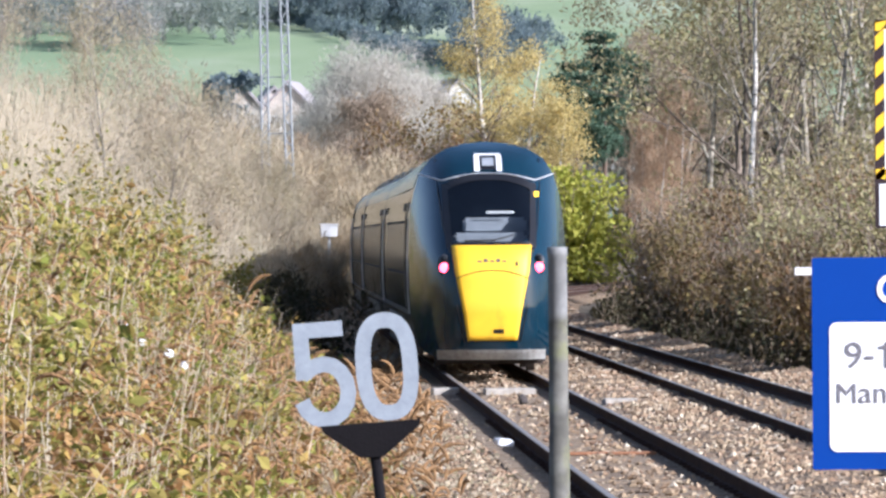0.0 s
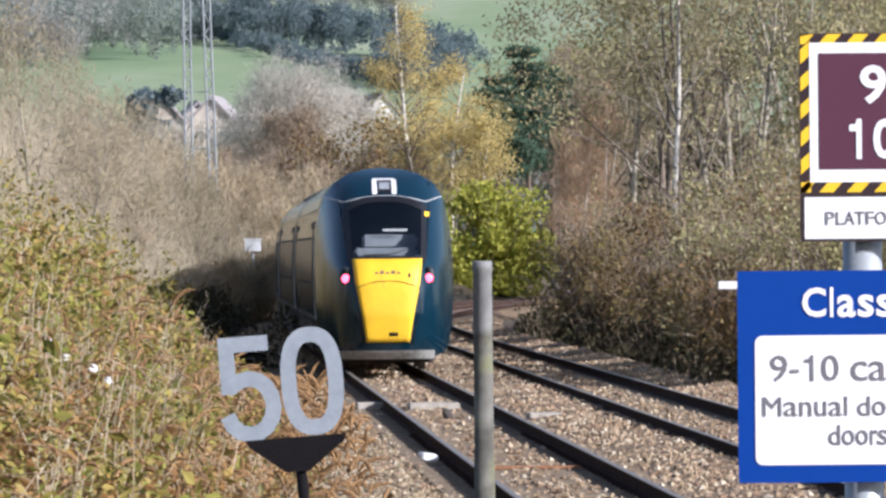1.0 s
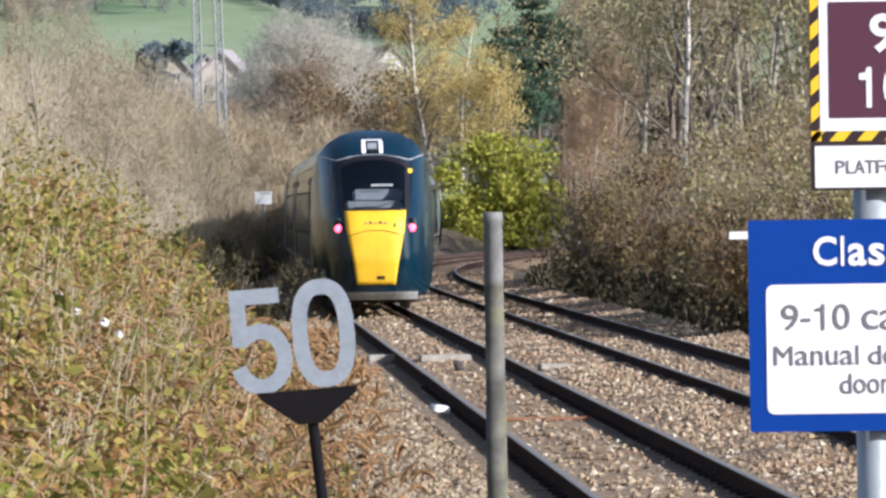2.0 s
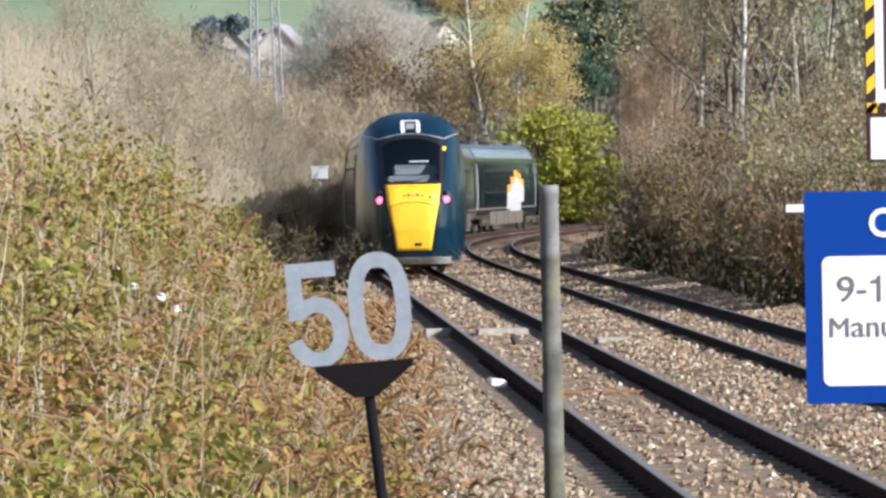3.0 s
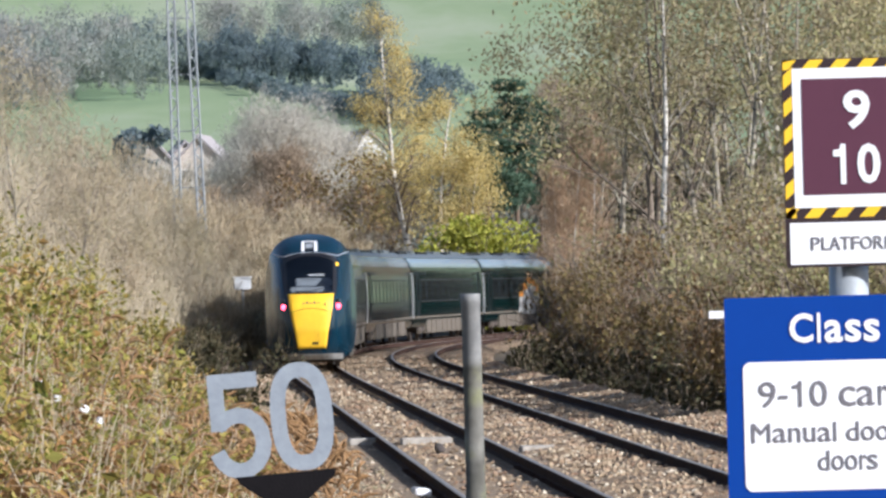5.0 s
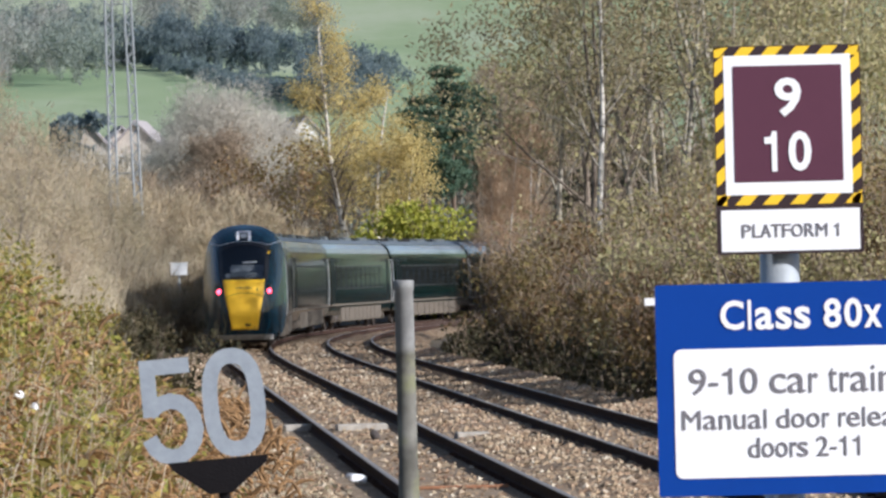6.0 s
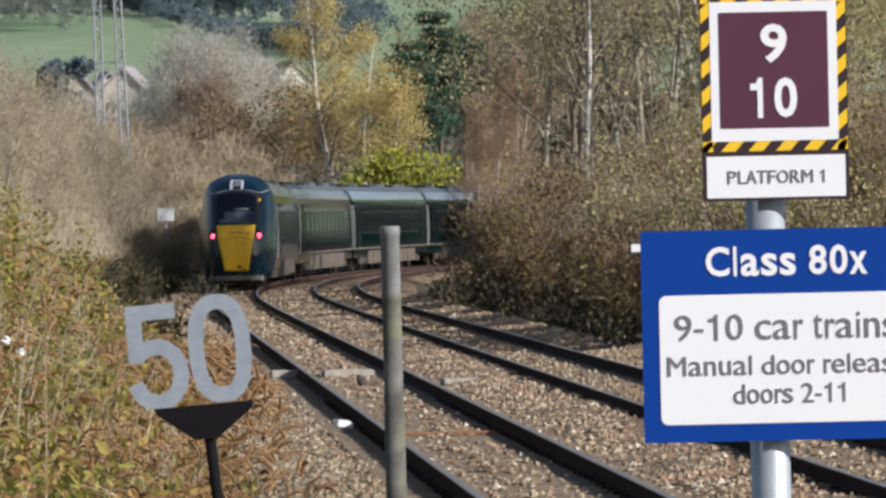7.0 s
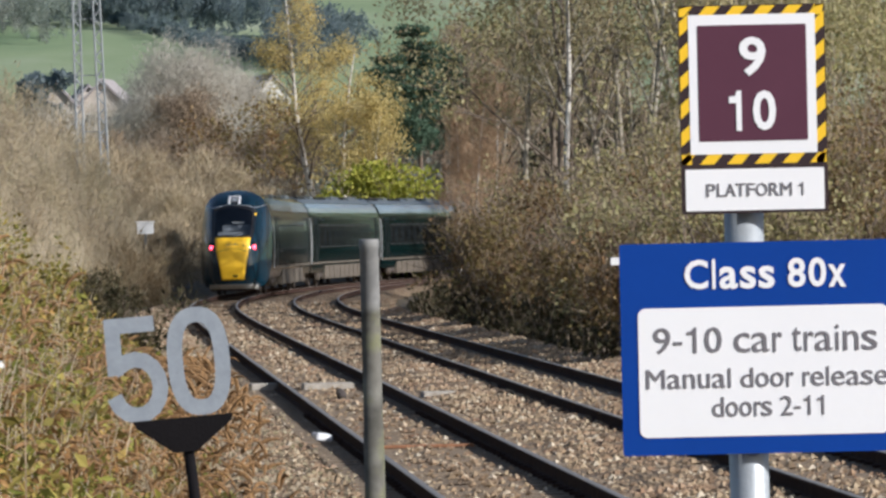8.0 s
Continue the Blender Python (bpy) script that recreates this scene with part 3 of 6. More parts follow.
def build_four_foot():
    # trodden dirt and fines that fill the space between each pair of rails
    s = np.arange(2.0, 175.0, 0.5)
    offs = np.linspace(-0.66, 0.66, 9)
    x, y, h = on_line(s)
    for off in (0.0, 3.4):
        o = offs + off
        X = x[:, None] + o * np.cos(h)[:, None]
        Y = y[:, None] - o * np.sin(h)[:, None]
        Z = four_foot(np.abs(offs)) + rng.normal(size=X.shape) * 0.007
        i = (np.arange(len(s) - 1)[:, None] * 9 + np.arange(8)[None]).ravel()
        me = mesh_np("track_dirt", np.stack([X, Y, Z], -1).reshape(-1, 3), np.stack([i, i + 1, i + 10, i + 9], 1), True)
        tagged(mesh_part("track_dirt", me, "dirt"), "brown dirt and fines between the rails", "dirt", "", "structure")


def build_lineside_bits():
    x, y, h = on_line(39.1)
    bm = box(-0.58, 0.58, -0.05, 0.05, -0.15, -0.115, 0.008)
    tagged(part("rusty_bar", bm, "rust", None, "", pose(x, y, 0, 0, 0, -math.degrees(h))), "rusty steel bar lying across the sleepers", "bar")
    bm = bmesh.new()
    bmesh.ops.create_icosphere(bm, subdivisions=2, radius=0.08)
    for v in bm.verts:
        v.co.z *= 1.1
        v.co += v.normal * noise.noise(v.co * 9) * 0.05
    tagged(part("brown_lump", bm, "bogie", None, "", pose(0.70, 90.3, -0.08)), "dark brown lump of timber lying between the rails", "debris")
    for i, (px, py, pz, w) in enumerate(((0.34, 71.8, -0.10, 0.10),)):
        bm = box(-w, w, -0.10, 0.10, -0.03, 0.04, 0.012)
        for v in bm.verts:
            v.co += Vector((noise.noise(v.co * 20), noise.noise(v.co * 17 + Vector((3, 1, 2))), noise.noise(v.co * 15))) * 0.02
        tagged(part("white_litter", bm, "litter", None, "", pose(px, py, pz, 6, 8, 20)), "crumpled white plastic litter on the ballast", "litter")
    for i, (px, py, pz) in enumerate(((-3.26, 60, 1.31), (-3.01, 60, 1.20), (-2.86, 60, 1.07), (-3.41, 60, 1.44))):
        bm = box(-0.045, 0.045, -0.02, 0.02, -0.032, 0.032, 0.008)
        for v in bm.verts:
            v.co += Vector((noise.noise(v.co * 30 + Vector((i, 0, 0))), 0, noise.noise(v.co * 25 + Vector((0, i, 0))))) * 0.02
        tagged(part("white_litter", bm, "litter", None, "", pose(px, py, pz, 10, 20 * i, 30 * i)), "scrap of white plastic caught in the brambles", "litter", "litter in the brambles")
    # the second, widest slab stands in for a pale patch between the rails
    for px, py, w in ((-0.42, 97.0, 0.26), (0.55, 96.5, 0.40), (2.15, 90.0, 0.25)):
        bm = box(-w, w, -0.35, 0.35, -0.18, -0.07, 0.015)
        tagged(part("concrete_slab", bm, "pale_slab", None, "", pose(px, py, 0, 0, 0, 3)), "small pale slab on the ballast", "slab", "concrete slabs")


# ---- the train ----
SECTION = [(1.25, 0.62), (1.31, 0.95), (1.345, 1.35), (1.35, 1.9), (1.345, 2.3), (1.32, 2.75), (1.26, 3.05), (1.16, 3.32), (0.98, 3.54), (0.70, 3.70), (0.36, 3.79), (0.0, 3.82)]


def half_width(z):
    zs = [0.2, 0.35, 0.62] + [b for a, b in SECTION[1:]]
    ws = [0.95, 1.12, 1.25] + [a for a, b in SECTION[1:]]
    return float(np.interp(z, zs, ws))


def nose_y(x, z):
    """How far ahead of the tip the nose's skin lies at x, z."""
    c = float(np.interp(z, [0.2, 0.4, 0.62, 1.1, 1.7, 2.0, 2.18, 2.6, 3.2, 3.5, 3.7, 3.82], [0.42, 0.20, 0.09, 0.0, 0.06, 0.16, 0.30, 0.72, 1.36, 1.85, 2.40, 3.0]))
    return c + 2.0 * (abs(x) / 1.35) ** 4.2


def skin(xa, xb, za, zb, nx, nz, lift, edge=None, depth=0.012):
    """A patch of the nose's skin between left and right edges given as functions of z."""
    bm = bmesh.new()
    grid = []
    for j in range(nz + 1):
        row = []
        for i in range(nx + 1):
            f = i / nx
            x0, x1 = xa(za + (zb - za) * j / nz), xb(za + (zb - za) * j / nz)
            x = x0 + (x1 - x0) * f
            top = edge(x) if edge else zb
            z = za + (top - za) * j / nz
            row.append(bm.verts.new((x, nose_y(x, z) - lift, z)))
        grid.append(row)
    for j in range(nz):
        for i in range(nx):
            bm.faces.new((grid[j][i], grid[j][i + 1], grid[j + 1][i + 1], grid[j + 1][i]))
    if depth:
        r = bmesh.ops.extrude_face_region(bm, geom=bm.faces[:])
        bmesh.ops.translate(bm, verts=[g for g in r["geom"] if isinstance(g, bmesh.types.BMVert)], vec=(0, depth, 0))
        bmesh.ops.recalc_face_normals(bm, faces=bm.faces[:])
    return bm


def screen_half(z):
    return float(np.interp(z, [2.2, 3.2], [0.69, 0.75]))


def screen_top(x):
    return 3.26 - 0.15 * (abs(x) / 0.74) ** 2.4


def shell(y0, y1, pts, close=False):
    """Both sides of the body from y0 to y1, along section points; y0 may follow the nose."""
    full = [(-a, b) for a, b in pts] + [(a, b) for a, b in reversed(pts)]
    seen, line = set(), []
    for p in full:
        if p not in seen:
            seen.add(p)
            line.append(p)
    n = 14
    bm = bmesh.new()
    rows = []
    for a, b in line:
        start = y0(a, b) if callable(y0) else y0
        rows.append([bm.verts.new((a, start + (y1 - start) * k / n, b)) for k in range(n + 1)])
    for p, q in zip(rows, rows[1:]):
        for k in range(n):
            bm.faces.new((p[k], p[k + 1], q[k + 1], q[k]))
    if close:
        for k in (0, n):
            bm.faces.new([r[k] for r in rows])
    bmesh.ops.recalc_face_normals(bm, faces=bm.faces[:])
    return bm


def side_strip(sign, y0, y1, z0, z1, lift=0.006, depth=0.02, bow=6):
    """A panel on a body side that follows its curve."""
    bm = bmesh.new()
    rows = []
    for j in range(bow + 1):
        z = z0 + (z1 - z0) * j / bow
        x = sign * (half_width(z) + lift)
        rows.append((bm.verts.new((x, y0, z)), bm.verts.new((x, y1, z))))
    for a, b in zip(rows, rows[1:]):
        bm.faces.new((a[0], a[1], b[1], b[0]))
    r = bmesh.ops.extrude_face_region(bm, geom=bm.faces[:])
    bmesh.ops.translate(bm, verts=[g for g in r["geom"] if isinstance(g, bmesh.types.BMVert)], vec=(-sign * depth, 0, 0))
    bmesh.ops.recalc_face_normals(bm, faces=bm.faces[:])
    return bm


def car_common(car, y0, y1, cab_back, cab_front, logo):
    """Roof gear, windows, doors, underframe and bogies between y0 and y1."""
    a = y0 + (3.6 if cab_back else 0.15)
    b = y1 - (3.6 if cab_front else 0.15)
    body = part("body", shell((lambda x, z: nose_y(x, z)) if cab_back else y0 + 0.1, y1 - 0.1 if not cab_front else y1 - 2.6, SECTION[:9], False), "green", car, "glossy dark green bodyside", None, True)
    part("roof", shell((lambda x, z: nose_y(x, z)) if cab_back else y0 + 0.1, y1 - 0.1 if not cab_front else y1 - 3.0, SECTION[8:], False), "green" if cab_back else "roof", car, "dull roof", None, True)
    if not cab_back:
        part("end_panel", box(-1.18, 1.18, y0 + 0.1, y0 + 0.16, 0.75, 3.2, 0.02), "black", car)
    if not cab_front:
        part("end_panel", box(-1.18, 1.18, y1 - 0.16, y1 - 0.1, 0.75, 3.2, 0.02), "black", car)
        part("gangway", box(-0.62, 0.62, y1 - 0.14, y1 + 0.4, 0.9, 3.1, 0.05), "rubber", car, "black rubber gangway bellows")
        for k in (-1, 1):
            part("inter_car_cable", tube_bm((k * 0.95, y1 - 0.15, 2.9), (k * 0.95, y1 + 0.35, 2.7), 0.04, 0.04, 6), "rubber", car)
    # cantrail strips, coloured pale blue-grey to stand for reflected sky
    for k in (-1, 1):
        part("cantrail", side_strip(k, a + 0.2, b - 0.2, 3.14, 3.52, 0.008, 0.02), "cant", car, "cantrail strip in the pale blue-grey of reflected sky")
        # silver strips along the car-end edges stand for the sun's glint there
        for yy in (a - 0.02, b - 0.06):
            part("corner_pillar", side_strip(k, yy, yy + 0.08, 1.0, 2.9, 0.012, 0.03), "silver", car, "car-end edge strip, silvered to stand for sun glint")
        part("skirt_line", side_strip(k, a, b, 0.98, 1.06, 0.008, 0.02, 2), "under", car)
        # doors near both ends
        for yd in (a + 1.1, b - 2.1):
            d = part("door", side_strip(k, yd, yd + 1.0, 1.08, 2.92, 0.010, 0.03), "door_green", car, "dull dark green plug door")
            part("door_window", side_strip(k, yd + 0.3, yd + 0.7, 1.75, 2.65, 0.014, 0.02), "side_glass", d)
            for ye in (yd - 0.03, yd + 1.0):
                part("door_seal", side_strip(k, ye, ye + 0.03, 1.08, 2.92, 0.013, 0.02), "rubber", d)
        # windows
        yw = a + 2.7
        while yw + 1.5 < b - 2.5:
            w = part("window", side_strip(k, yw, yw + 1.35, 1.72, 2.58, 0.010, 0.02), "side_glass", car, "dark tinted coach window")
            for ya, yb, za, zb in ((yw - 0.06, yw, 1.67, 2.63), (yw + 1.35, yw + 1.41, 1.67, 2.63), (yw, yw + 1.35, 1.67, 1.72), (yw, yw + 1.35, 2.58, 2.63)):
                part("window_rim", side_strip(k, ya, yb, za, zb, 0.012, 0.02, 3), "rubber", w)
            yw += 1.95
        for i in range(9):
            yv = a + 0.6 + i * 0.9 if i < 5 else b - 4.8 + (i - 4) * 0.9
            part("vent_slot", side_strip(k, yv, yv + 0.22, 2.80, 2.93, 0.012, 0.02, 2), "black", car)
        # equipment under the floor
        yu = a + 4.6
        while yu < b - 6.0:
            ln = random.choice((1.5, 2.1, 2.8))
            part("equipment_case", box(k * 1.19 - 0.12, k * 1.19 + 0.12, yu, yu + ln, 0.32, 0.93, 0.03), "under", car, "dusty grey underfloor equipment case")
            yu += ln + 0.12
    part("floor_frame", box(-1.16, 1.16, a, b, 0.72, 0.98, 0.02), "bogie", car)
    part("equipment_raft", box(-1.05, 1.05, a + 4.6, b - 4.6, 0.34, 0.75, 0.04), "bogie", car)
    # roof gear
    yr = a + (5.5 if cab_back else 1.2)
    i = 0
    while yr < b - 2.5:
        ln = (2.6, 1.1, 3.4)[i % 3]
        part("roof_unit", box(-0.62, 0.62, yr, yr + ln, 3.66, 3.83 + 0.03 * (i % 2), 0.04), "roof" if i % 2 else "black", car, "dark roof equipment cover")
        yr += ln + (1.6, 0.9, 2.2)[i % 3]
        i += 1
    # bogies with wheels
    for yb in (y0 + 4.4, y1 - 4.4):
        bog = part("bogie", box(-1.08, 1.08, yb - 1.6, yb + 1.6, 0.45, 0.70, 0.05), "bogie", car, "brown dusty bogie frame")
        for k in (-1, 1):
            part("bogie_side", box(k * 1.12 - 0.07, k * 1.12 + 0.07, yb - 1.75, yb + 1.75, 0.42, 0.66, 0.04), "bogie", bog)
            for ya in (yb - 1.3, yb + 1.3):
                part("wheel", tube_bm((k * 0.69, ya, 0.435), (k * 0.82, ya, 0.435), 0.43, 0.43, 20), "bogie", bog)
                part("axle_box", box(k * 1.15 - 0.10, k * 1.15 + 0.10, ya - 0.16, ya + 0.16, 0.30, 0.58, 0.03), "under", bog)
    if logo:
        for k in (-1, 1):
            yl = y1 - 14.9
            for a, b, lo, hi in ((0.0, 1.3, 0.95, 1.70), (1.3, 2.7, 0.80, 2.05), (2.7, 4.1, 0.75, 2.32), (4.1, 5.4, 0.85, 2.20), (5.4, 6.4, 1.25, 1.95)):
                part("livery_panel", side_strip(k, yl + a, yl + b, lo, hi, 0.016, 0.02), "panel_white", car, "white vinyl livery panel")
                part("livery_flame", side_strip(k, yl + a + 0.05, yl + b - 0.1, hi, hi + 0.30, 0.016, 0.02), "orange", car, "orange vinyl flash")
    return body


def nose(car):
    """The streamlined cab end at the car's own origin, facing -y."""
    # skin of rings from a point low on the nose out to the body section
    low = [(0.0, 0.24), (0.45, 0.24), (0.85, 0.27), (1.10, 0.36), (1.20, 0.48)]
    ring = low + SECTION
    ring = ring + [(-a, b) for a, b in reversed(ring[1:-1])]
    cx, cz = 0.0, 1.9
    n = 26
    bm = bmesh.new()
    rows = []
    for k in range(n + 1):
        f = k / n
        row = []
        for a, b in ring:
            x, z = cx + (a - cx) * f, cz + (b - cz) * f
            row.append(bm.verts.new((x, nose_y(x, z), z)))
        rows.append(row)
    m = len(ring)
    for p, q in zip(rows, rows[1:]):
        for i in range(m):
            j = (i + 1) % m
            c = sum(((v.co) for v in (p[i], p[j], q[j], q[i])), Vector()) / 4
            if abs(c.x) < screen_half(c.z) + 0.01 and 2.20 < c.z < screen_top(c.x) + 0.01:
                continue
            try:
                bm.faces.new((p[i], p[j], q[j], q[i]))
            except ValueError:
                pass
    bmesh.ops.remove_doubles(bm, verts=bm.verts[:], dist=0.0005)
    bmesh.ops.recalc_face_normals(bm, faces=bm.faces[:])
    part("nose_shell", bm, "nose_sky_green", car, "glossy dark green streamlined nose, blued for reflected sky", None, True)
    yh = lambda z: float(np.interp(z, [0.58, 1.1, 1.75, 2.18], [0.42, 0.50, 0.63, 0.68]))
    ye = part("nose_panel", skin(lambda z: -yh(z), yh, 0.58, 2.19, 14, 18, 0.024), "yellow", car, "bright warning yellow nose panel", None, True)
    seam = bmesh.new()
    arc = [(-0.61 + 1.22 * i / 24, 1.76 - 0.14 * abs(-1 + i / 12) ** 2.2) for i in range(25)]
    for p, q in zip(arc, arc[1:]):
        tube_bm((p[0], nose_y(*p) - 0.026, p[1]), (q[0], nose_y(*q) - 0.026, q[1]), 0.008, 0.008, 5, seam)
    part("panel_seam", seam, "black", ye)
    for i in range(5):
        xm = -0.21 + i * 0.105
        part("emblem_mark", skin(lambda z, c=xm: c - 0.035, lambda z, c=xm: c + 0.035, 1.90, 1.93 + 0.03 * (i % 2), 2, 1, 0.030, None, 0.006), "under", ye)
    part("lifting_eye", skin(lambda z: 0.02, lambda z: 0.19, 0.70, 0.77, 3, 2, 0.032, None, 0.01), "black", ye, "dark recess in the yellow panel")
    part("lamp_iron", skin(lambda z: 0.40, lambda z: 0.44, 1.83, 1.91, 2, 2, 0.034, None, 0.01), "black", ye)
    # windscreen with frame, dark cab behind it
    fr = bmesh.new()
    def loop(grow):
        pts = []
        zb = 2.21 - grow
        N = 18
        for i in range(N + 1):
            x = (screen_half(2.2) + grow) * (1 - 2 * i / N)
            pts.append((x, zb))
        for i in range(1, N):
            f = i / N
            x = -(screen_half(2.2) + grow)
            pts.append((x * (1 + 0.07 * f), zb + (screen_top(0.735) + grow - zb) * f))
        for i in range(N + 1):
            x = -(0.735 + grow) + 2 * (0.735 + grow) * i / N
            pts.append((x, screen_top(min(abs(x), 0.76)) + grow))
        for i in range(1, N):
            f = 1 - i / N
            x = (screen_half(2.2) + grow)
            pts.append((x * (1 + 0.07 * f), zb + (screen_top(0.735) + grow - zb) * f))
        return pts
    A, B = loop(0.075), loop(-0.035)
    va = [fr.verts.new((x, nose_y(x, z) - 0.016, z)) for x, z in A]
    vb = [fr.verts.new((x, nose_y(x, z) - 0.016, z)) for x, z in B]
    for i in range(len(A)):
        j = (i + 1) % len(A)
        fr.faces.new((va[i], va[j], vb[j], vb[i]))
    bmesh.ops.recalc_face_normals(fr, faces=fr.faces[:])
    ws = part("windscreen_frame", fr, "black", car, "black windscreen surround")
    gl = part("windscreen", skin(lambda z: -screen_half(z), screen_half, 2.20, 3.24, 14, 14, 0.004, screen_top, 0), "glass", car, "clear raked windscreen", None, True)
    gl.visible_shadow = False
    part("wiper", tube_bm((0.05, nose_y(0.05, 2.27) - 0.03, 2.27), (0.38, nose_y(0.38, 2.36) - 0.03, 2.36), 0.014, 0.010, 6), "rubber", ws)
    part("wiper", tube_bm((-0.45, nose_y(0.45, 2.26) - 0.03, 2.26), (0.05, nose_y(0.05, 2.27) - 0.03, 2.27), 0.016, 0.016, 6), "rubber", ws)
    part("desk", box(-0.62, 0.62, 0.85, 1.75, 2.05, 2.40, 0.05), "cab_grey", car, "pale grey driving desk")
    part("desk_hood", box(-0.45, 0.64, 1.25, 1.6, 2.38, 2.66, 0.05), "cab_grey", car)
    part("sun_blind", box(-0.06, 0.42, 1.10, 1.13, 2.72, 2.765, 0.008), "white", car, "pale rolled sun blind")
    part("cab_seat", box(-0.30, 0.22, 1.95, 2.10, 2.05, 2.85, 0.06), "cab_dark", car)
    part("cab_back_wall", box(-0.92, 0.92, 2.60, 2.66, 0.9, 3.30, 0.02), "cab_dark", car)
    part("cab_floor", box(-0.7, 0.7, 0.6, 2.62, 1.96, 2.0, 0.01), "cab_dark", car)
    # brow line over the windscreen, and pillar seams
    part("brow_line", brow(), "silver", car, "thin bronze line over the windscreen")
    for k in (-1, 1):
        seam = bmesh.new()
        pts = [(k * 0.90, 3.55), (k * 0.87, 3.1), (k * 0.80, 2.5), (k * 0.71, 2.1), (k * 0.58, 1.1), (k * 0.47, 0.55)]
        for p, q in zip(pts, pts[1:]):
            tube_bm((p[0], nose_y(*p) - 0.006, p[1]), (q[0], nose_y(*q) - 0.006, q[1]), 0.011, 0.011, 6, seam)
        part("pillar_seam", seam, "black", car)
        # lamp cluster
        cl = bmesh.new()
        bmesh.ops.create_uvsphere(cl, u_segments=16, v_segments=10, radius=0.135)
        bmesh.ops.scale(cl, vec=(0.85, 0.5, 1.35), verts=cl.verts[:])
        lampx = k * 0.80
        cluster = part("lamp_housing", cl, "cab_dark", car, "dark lamp housing", pose(lampx, nose_y(lampx, 1.84) + 0.03, 1.86), True)
        tl = bmesh.new()
        bmesh.ops.create_uvsphere(tl, u_segments=16, v_segments=10, radius=0.085)
        bmesh.ops.scale(tl, vec=(1, 0.5, 1), verts=tl.verts[:])
        part("tail_lamp", tl, "tail_red", cluster, "lit red tail lamp", pose(0, -0.055, -0.05), True)
        hl = bmesh.new()
        bmesh.ops.create_uvsphere(hl, u_segments=12, v_segments=8, radius=0.06)
        part("headlamp", hl, "side_glass", cluster, "unlit dark headlamp", pose(0, -0.03, 0.10), True)
    # white bracketed top lamp
    top = part("top_lamp_housing", skin(lambda z: -0.235, lambda z: 0.235, 3.37, 3.60, 8, 6, 0.02), "black", car)
    for k in (-1, 1):
        part("top_lamp_bracket", skin(lambda z: k * 0.19 - 0.045, lambda z: k * 0.19 + 0.045, 3.35, 3.59, 3, 6, 0.035), "white", top, "white lamp bracket")
    part("top_lamp_bar", skin(lambda z: -0.22, lambda z: 0.21, 3.588, 3.615, 8, 2, 0.035), "white", top, "white lamp bracket")
    part("top_lamp", skin(lambda z: -0.10, lambda z: 0.10, 3.43, 3.55, 4, 3, 0.03), "cab_grey", top)
    part("jumper_cover", skin(lambda z: 0.77, lambda z: 0.86, 2.98, 3.06, 3, 2, 0.02), "yellow", car, "small yellow plate")
    # spoiler and coupler cover under the nose
    part("spoiler", skin(lambda z: -0.92, lambda z: 0.92, 0.25, 0.42, 18, 3, 0.02, None, 0.08), "spoiler_grey", car, "dusty grey lower spoiler")
    part("snow_plough", box(-0.95, 0.95, 1.3, 1.5, 0.16, 0.6, 0.04), "bogie", car)


def brow():
    bm = bmesh.new()
    pts = []
    for i in range(41):
        x = -1.16 + 2.32 * i / 40
        z = 3.32 - 0.10 * (abs(x) / 0.8) ** 2 if abs(x) < 0.8 else 3.22 + 0.10 * (abs(x) - 0.8) / 0.36
        pts.append((x, z))
    for p, q in zip(pts, pts[1:]):
        tube_bm((p[0], nose_y(*p) - 0.004, p[1]), (q[0], nose_y(*q) - 0.004, q[1]), 0.010, 0.010, 5, bm)
    return bm


def build_train():
    cars = []
    rear = tagged(empty("driving_car"), "dark green driving car with yellow nose and lit tail lamps", "train car", "train cars")
    nose(rear)
    car_common(rear, 0.0, 25.8, True, False, False)
    # the cab's roof arches above the rest of the car
    for ob in rear.children:
        for v in ob.data.vertices:
            f = min(1.0, max(0.0, (v.co.z - 2.7) / 1.1)) * min(1.0, max(0.0, (9.0 - v.co.y) / 5.0))
            v.co.z += 0.16 * f * f * (3 - 2 * f)
        for kid in ob.children:
            if kid.matrix_basis.is_identity:
                for v in kid.data.vertices:
                    f = min(1.0, max(0.0, (v.co.z - 2.7) / 1.1)) * min(1.0, max(0.0, (9.0 - v.co.y) / 5.0))
                    v.co.z += 0.16 * f * f * (3 - 2 * f)
    cars.append(rear)
    mid = tagged(empty("coach"), "dark green intermediate coach with tinted windows", "train car", "train cars")
    car_common(mid, 0.0, 25.8, False, False, False)
    cars.append(mid)
    for _ in range(2):
        cars.append(copy_thing(mid, pose(0, 0, 0)))
    lead = tagged(empty("driving_car"), "dark green leading car with white and orange livery flash", "train car", "train cars")
    car_common(lead, 0.0, 25.8, False, True, True)
    bm = bmesh.new()
    ring = [(0.0, 0.3)] + SECTION
    ring = ring + [(-a, b) for a, b in reversed(ring[1:-1])]
    rows = []
    for k in range(15):
        f = k / 14
        rows.append([bm.verts.new((a * f, 25.8 - nose_y(a * f, 1.7 + (b - 1.7) * f), 1.7 + (b - 1.7) * f)) for a, b in ring])
    for p, q in zip(rows, rows[1:]):
        for i in range(len(ring)):
            j = (i + 1) % len(ring)
            bm.faces.new((p[i], p[j], q[j], q[i]))
    bmesh.ops.remove_doubles(bm, verts=bm.verts[:], dist=0.0005)
    bmesh.ops.recalc_face_normals(bm, faces=bm.faces[:])
    part("nose_shell", bm, "green", lead, "", None, True)
    cars.append(lead)
    return cars


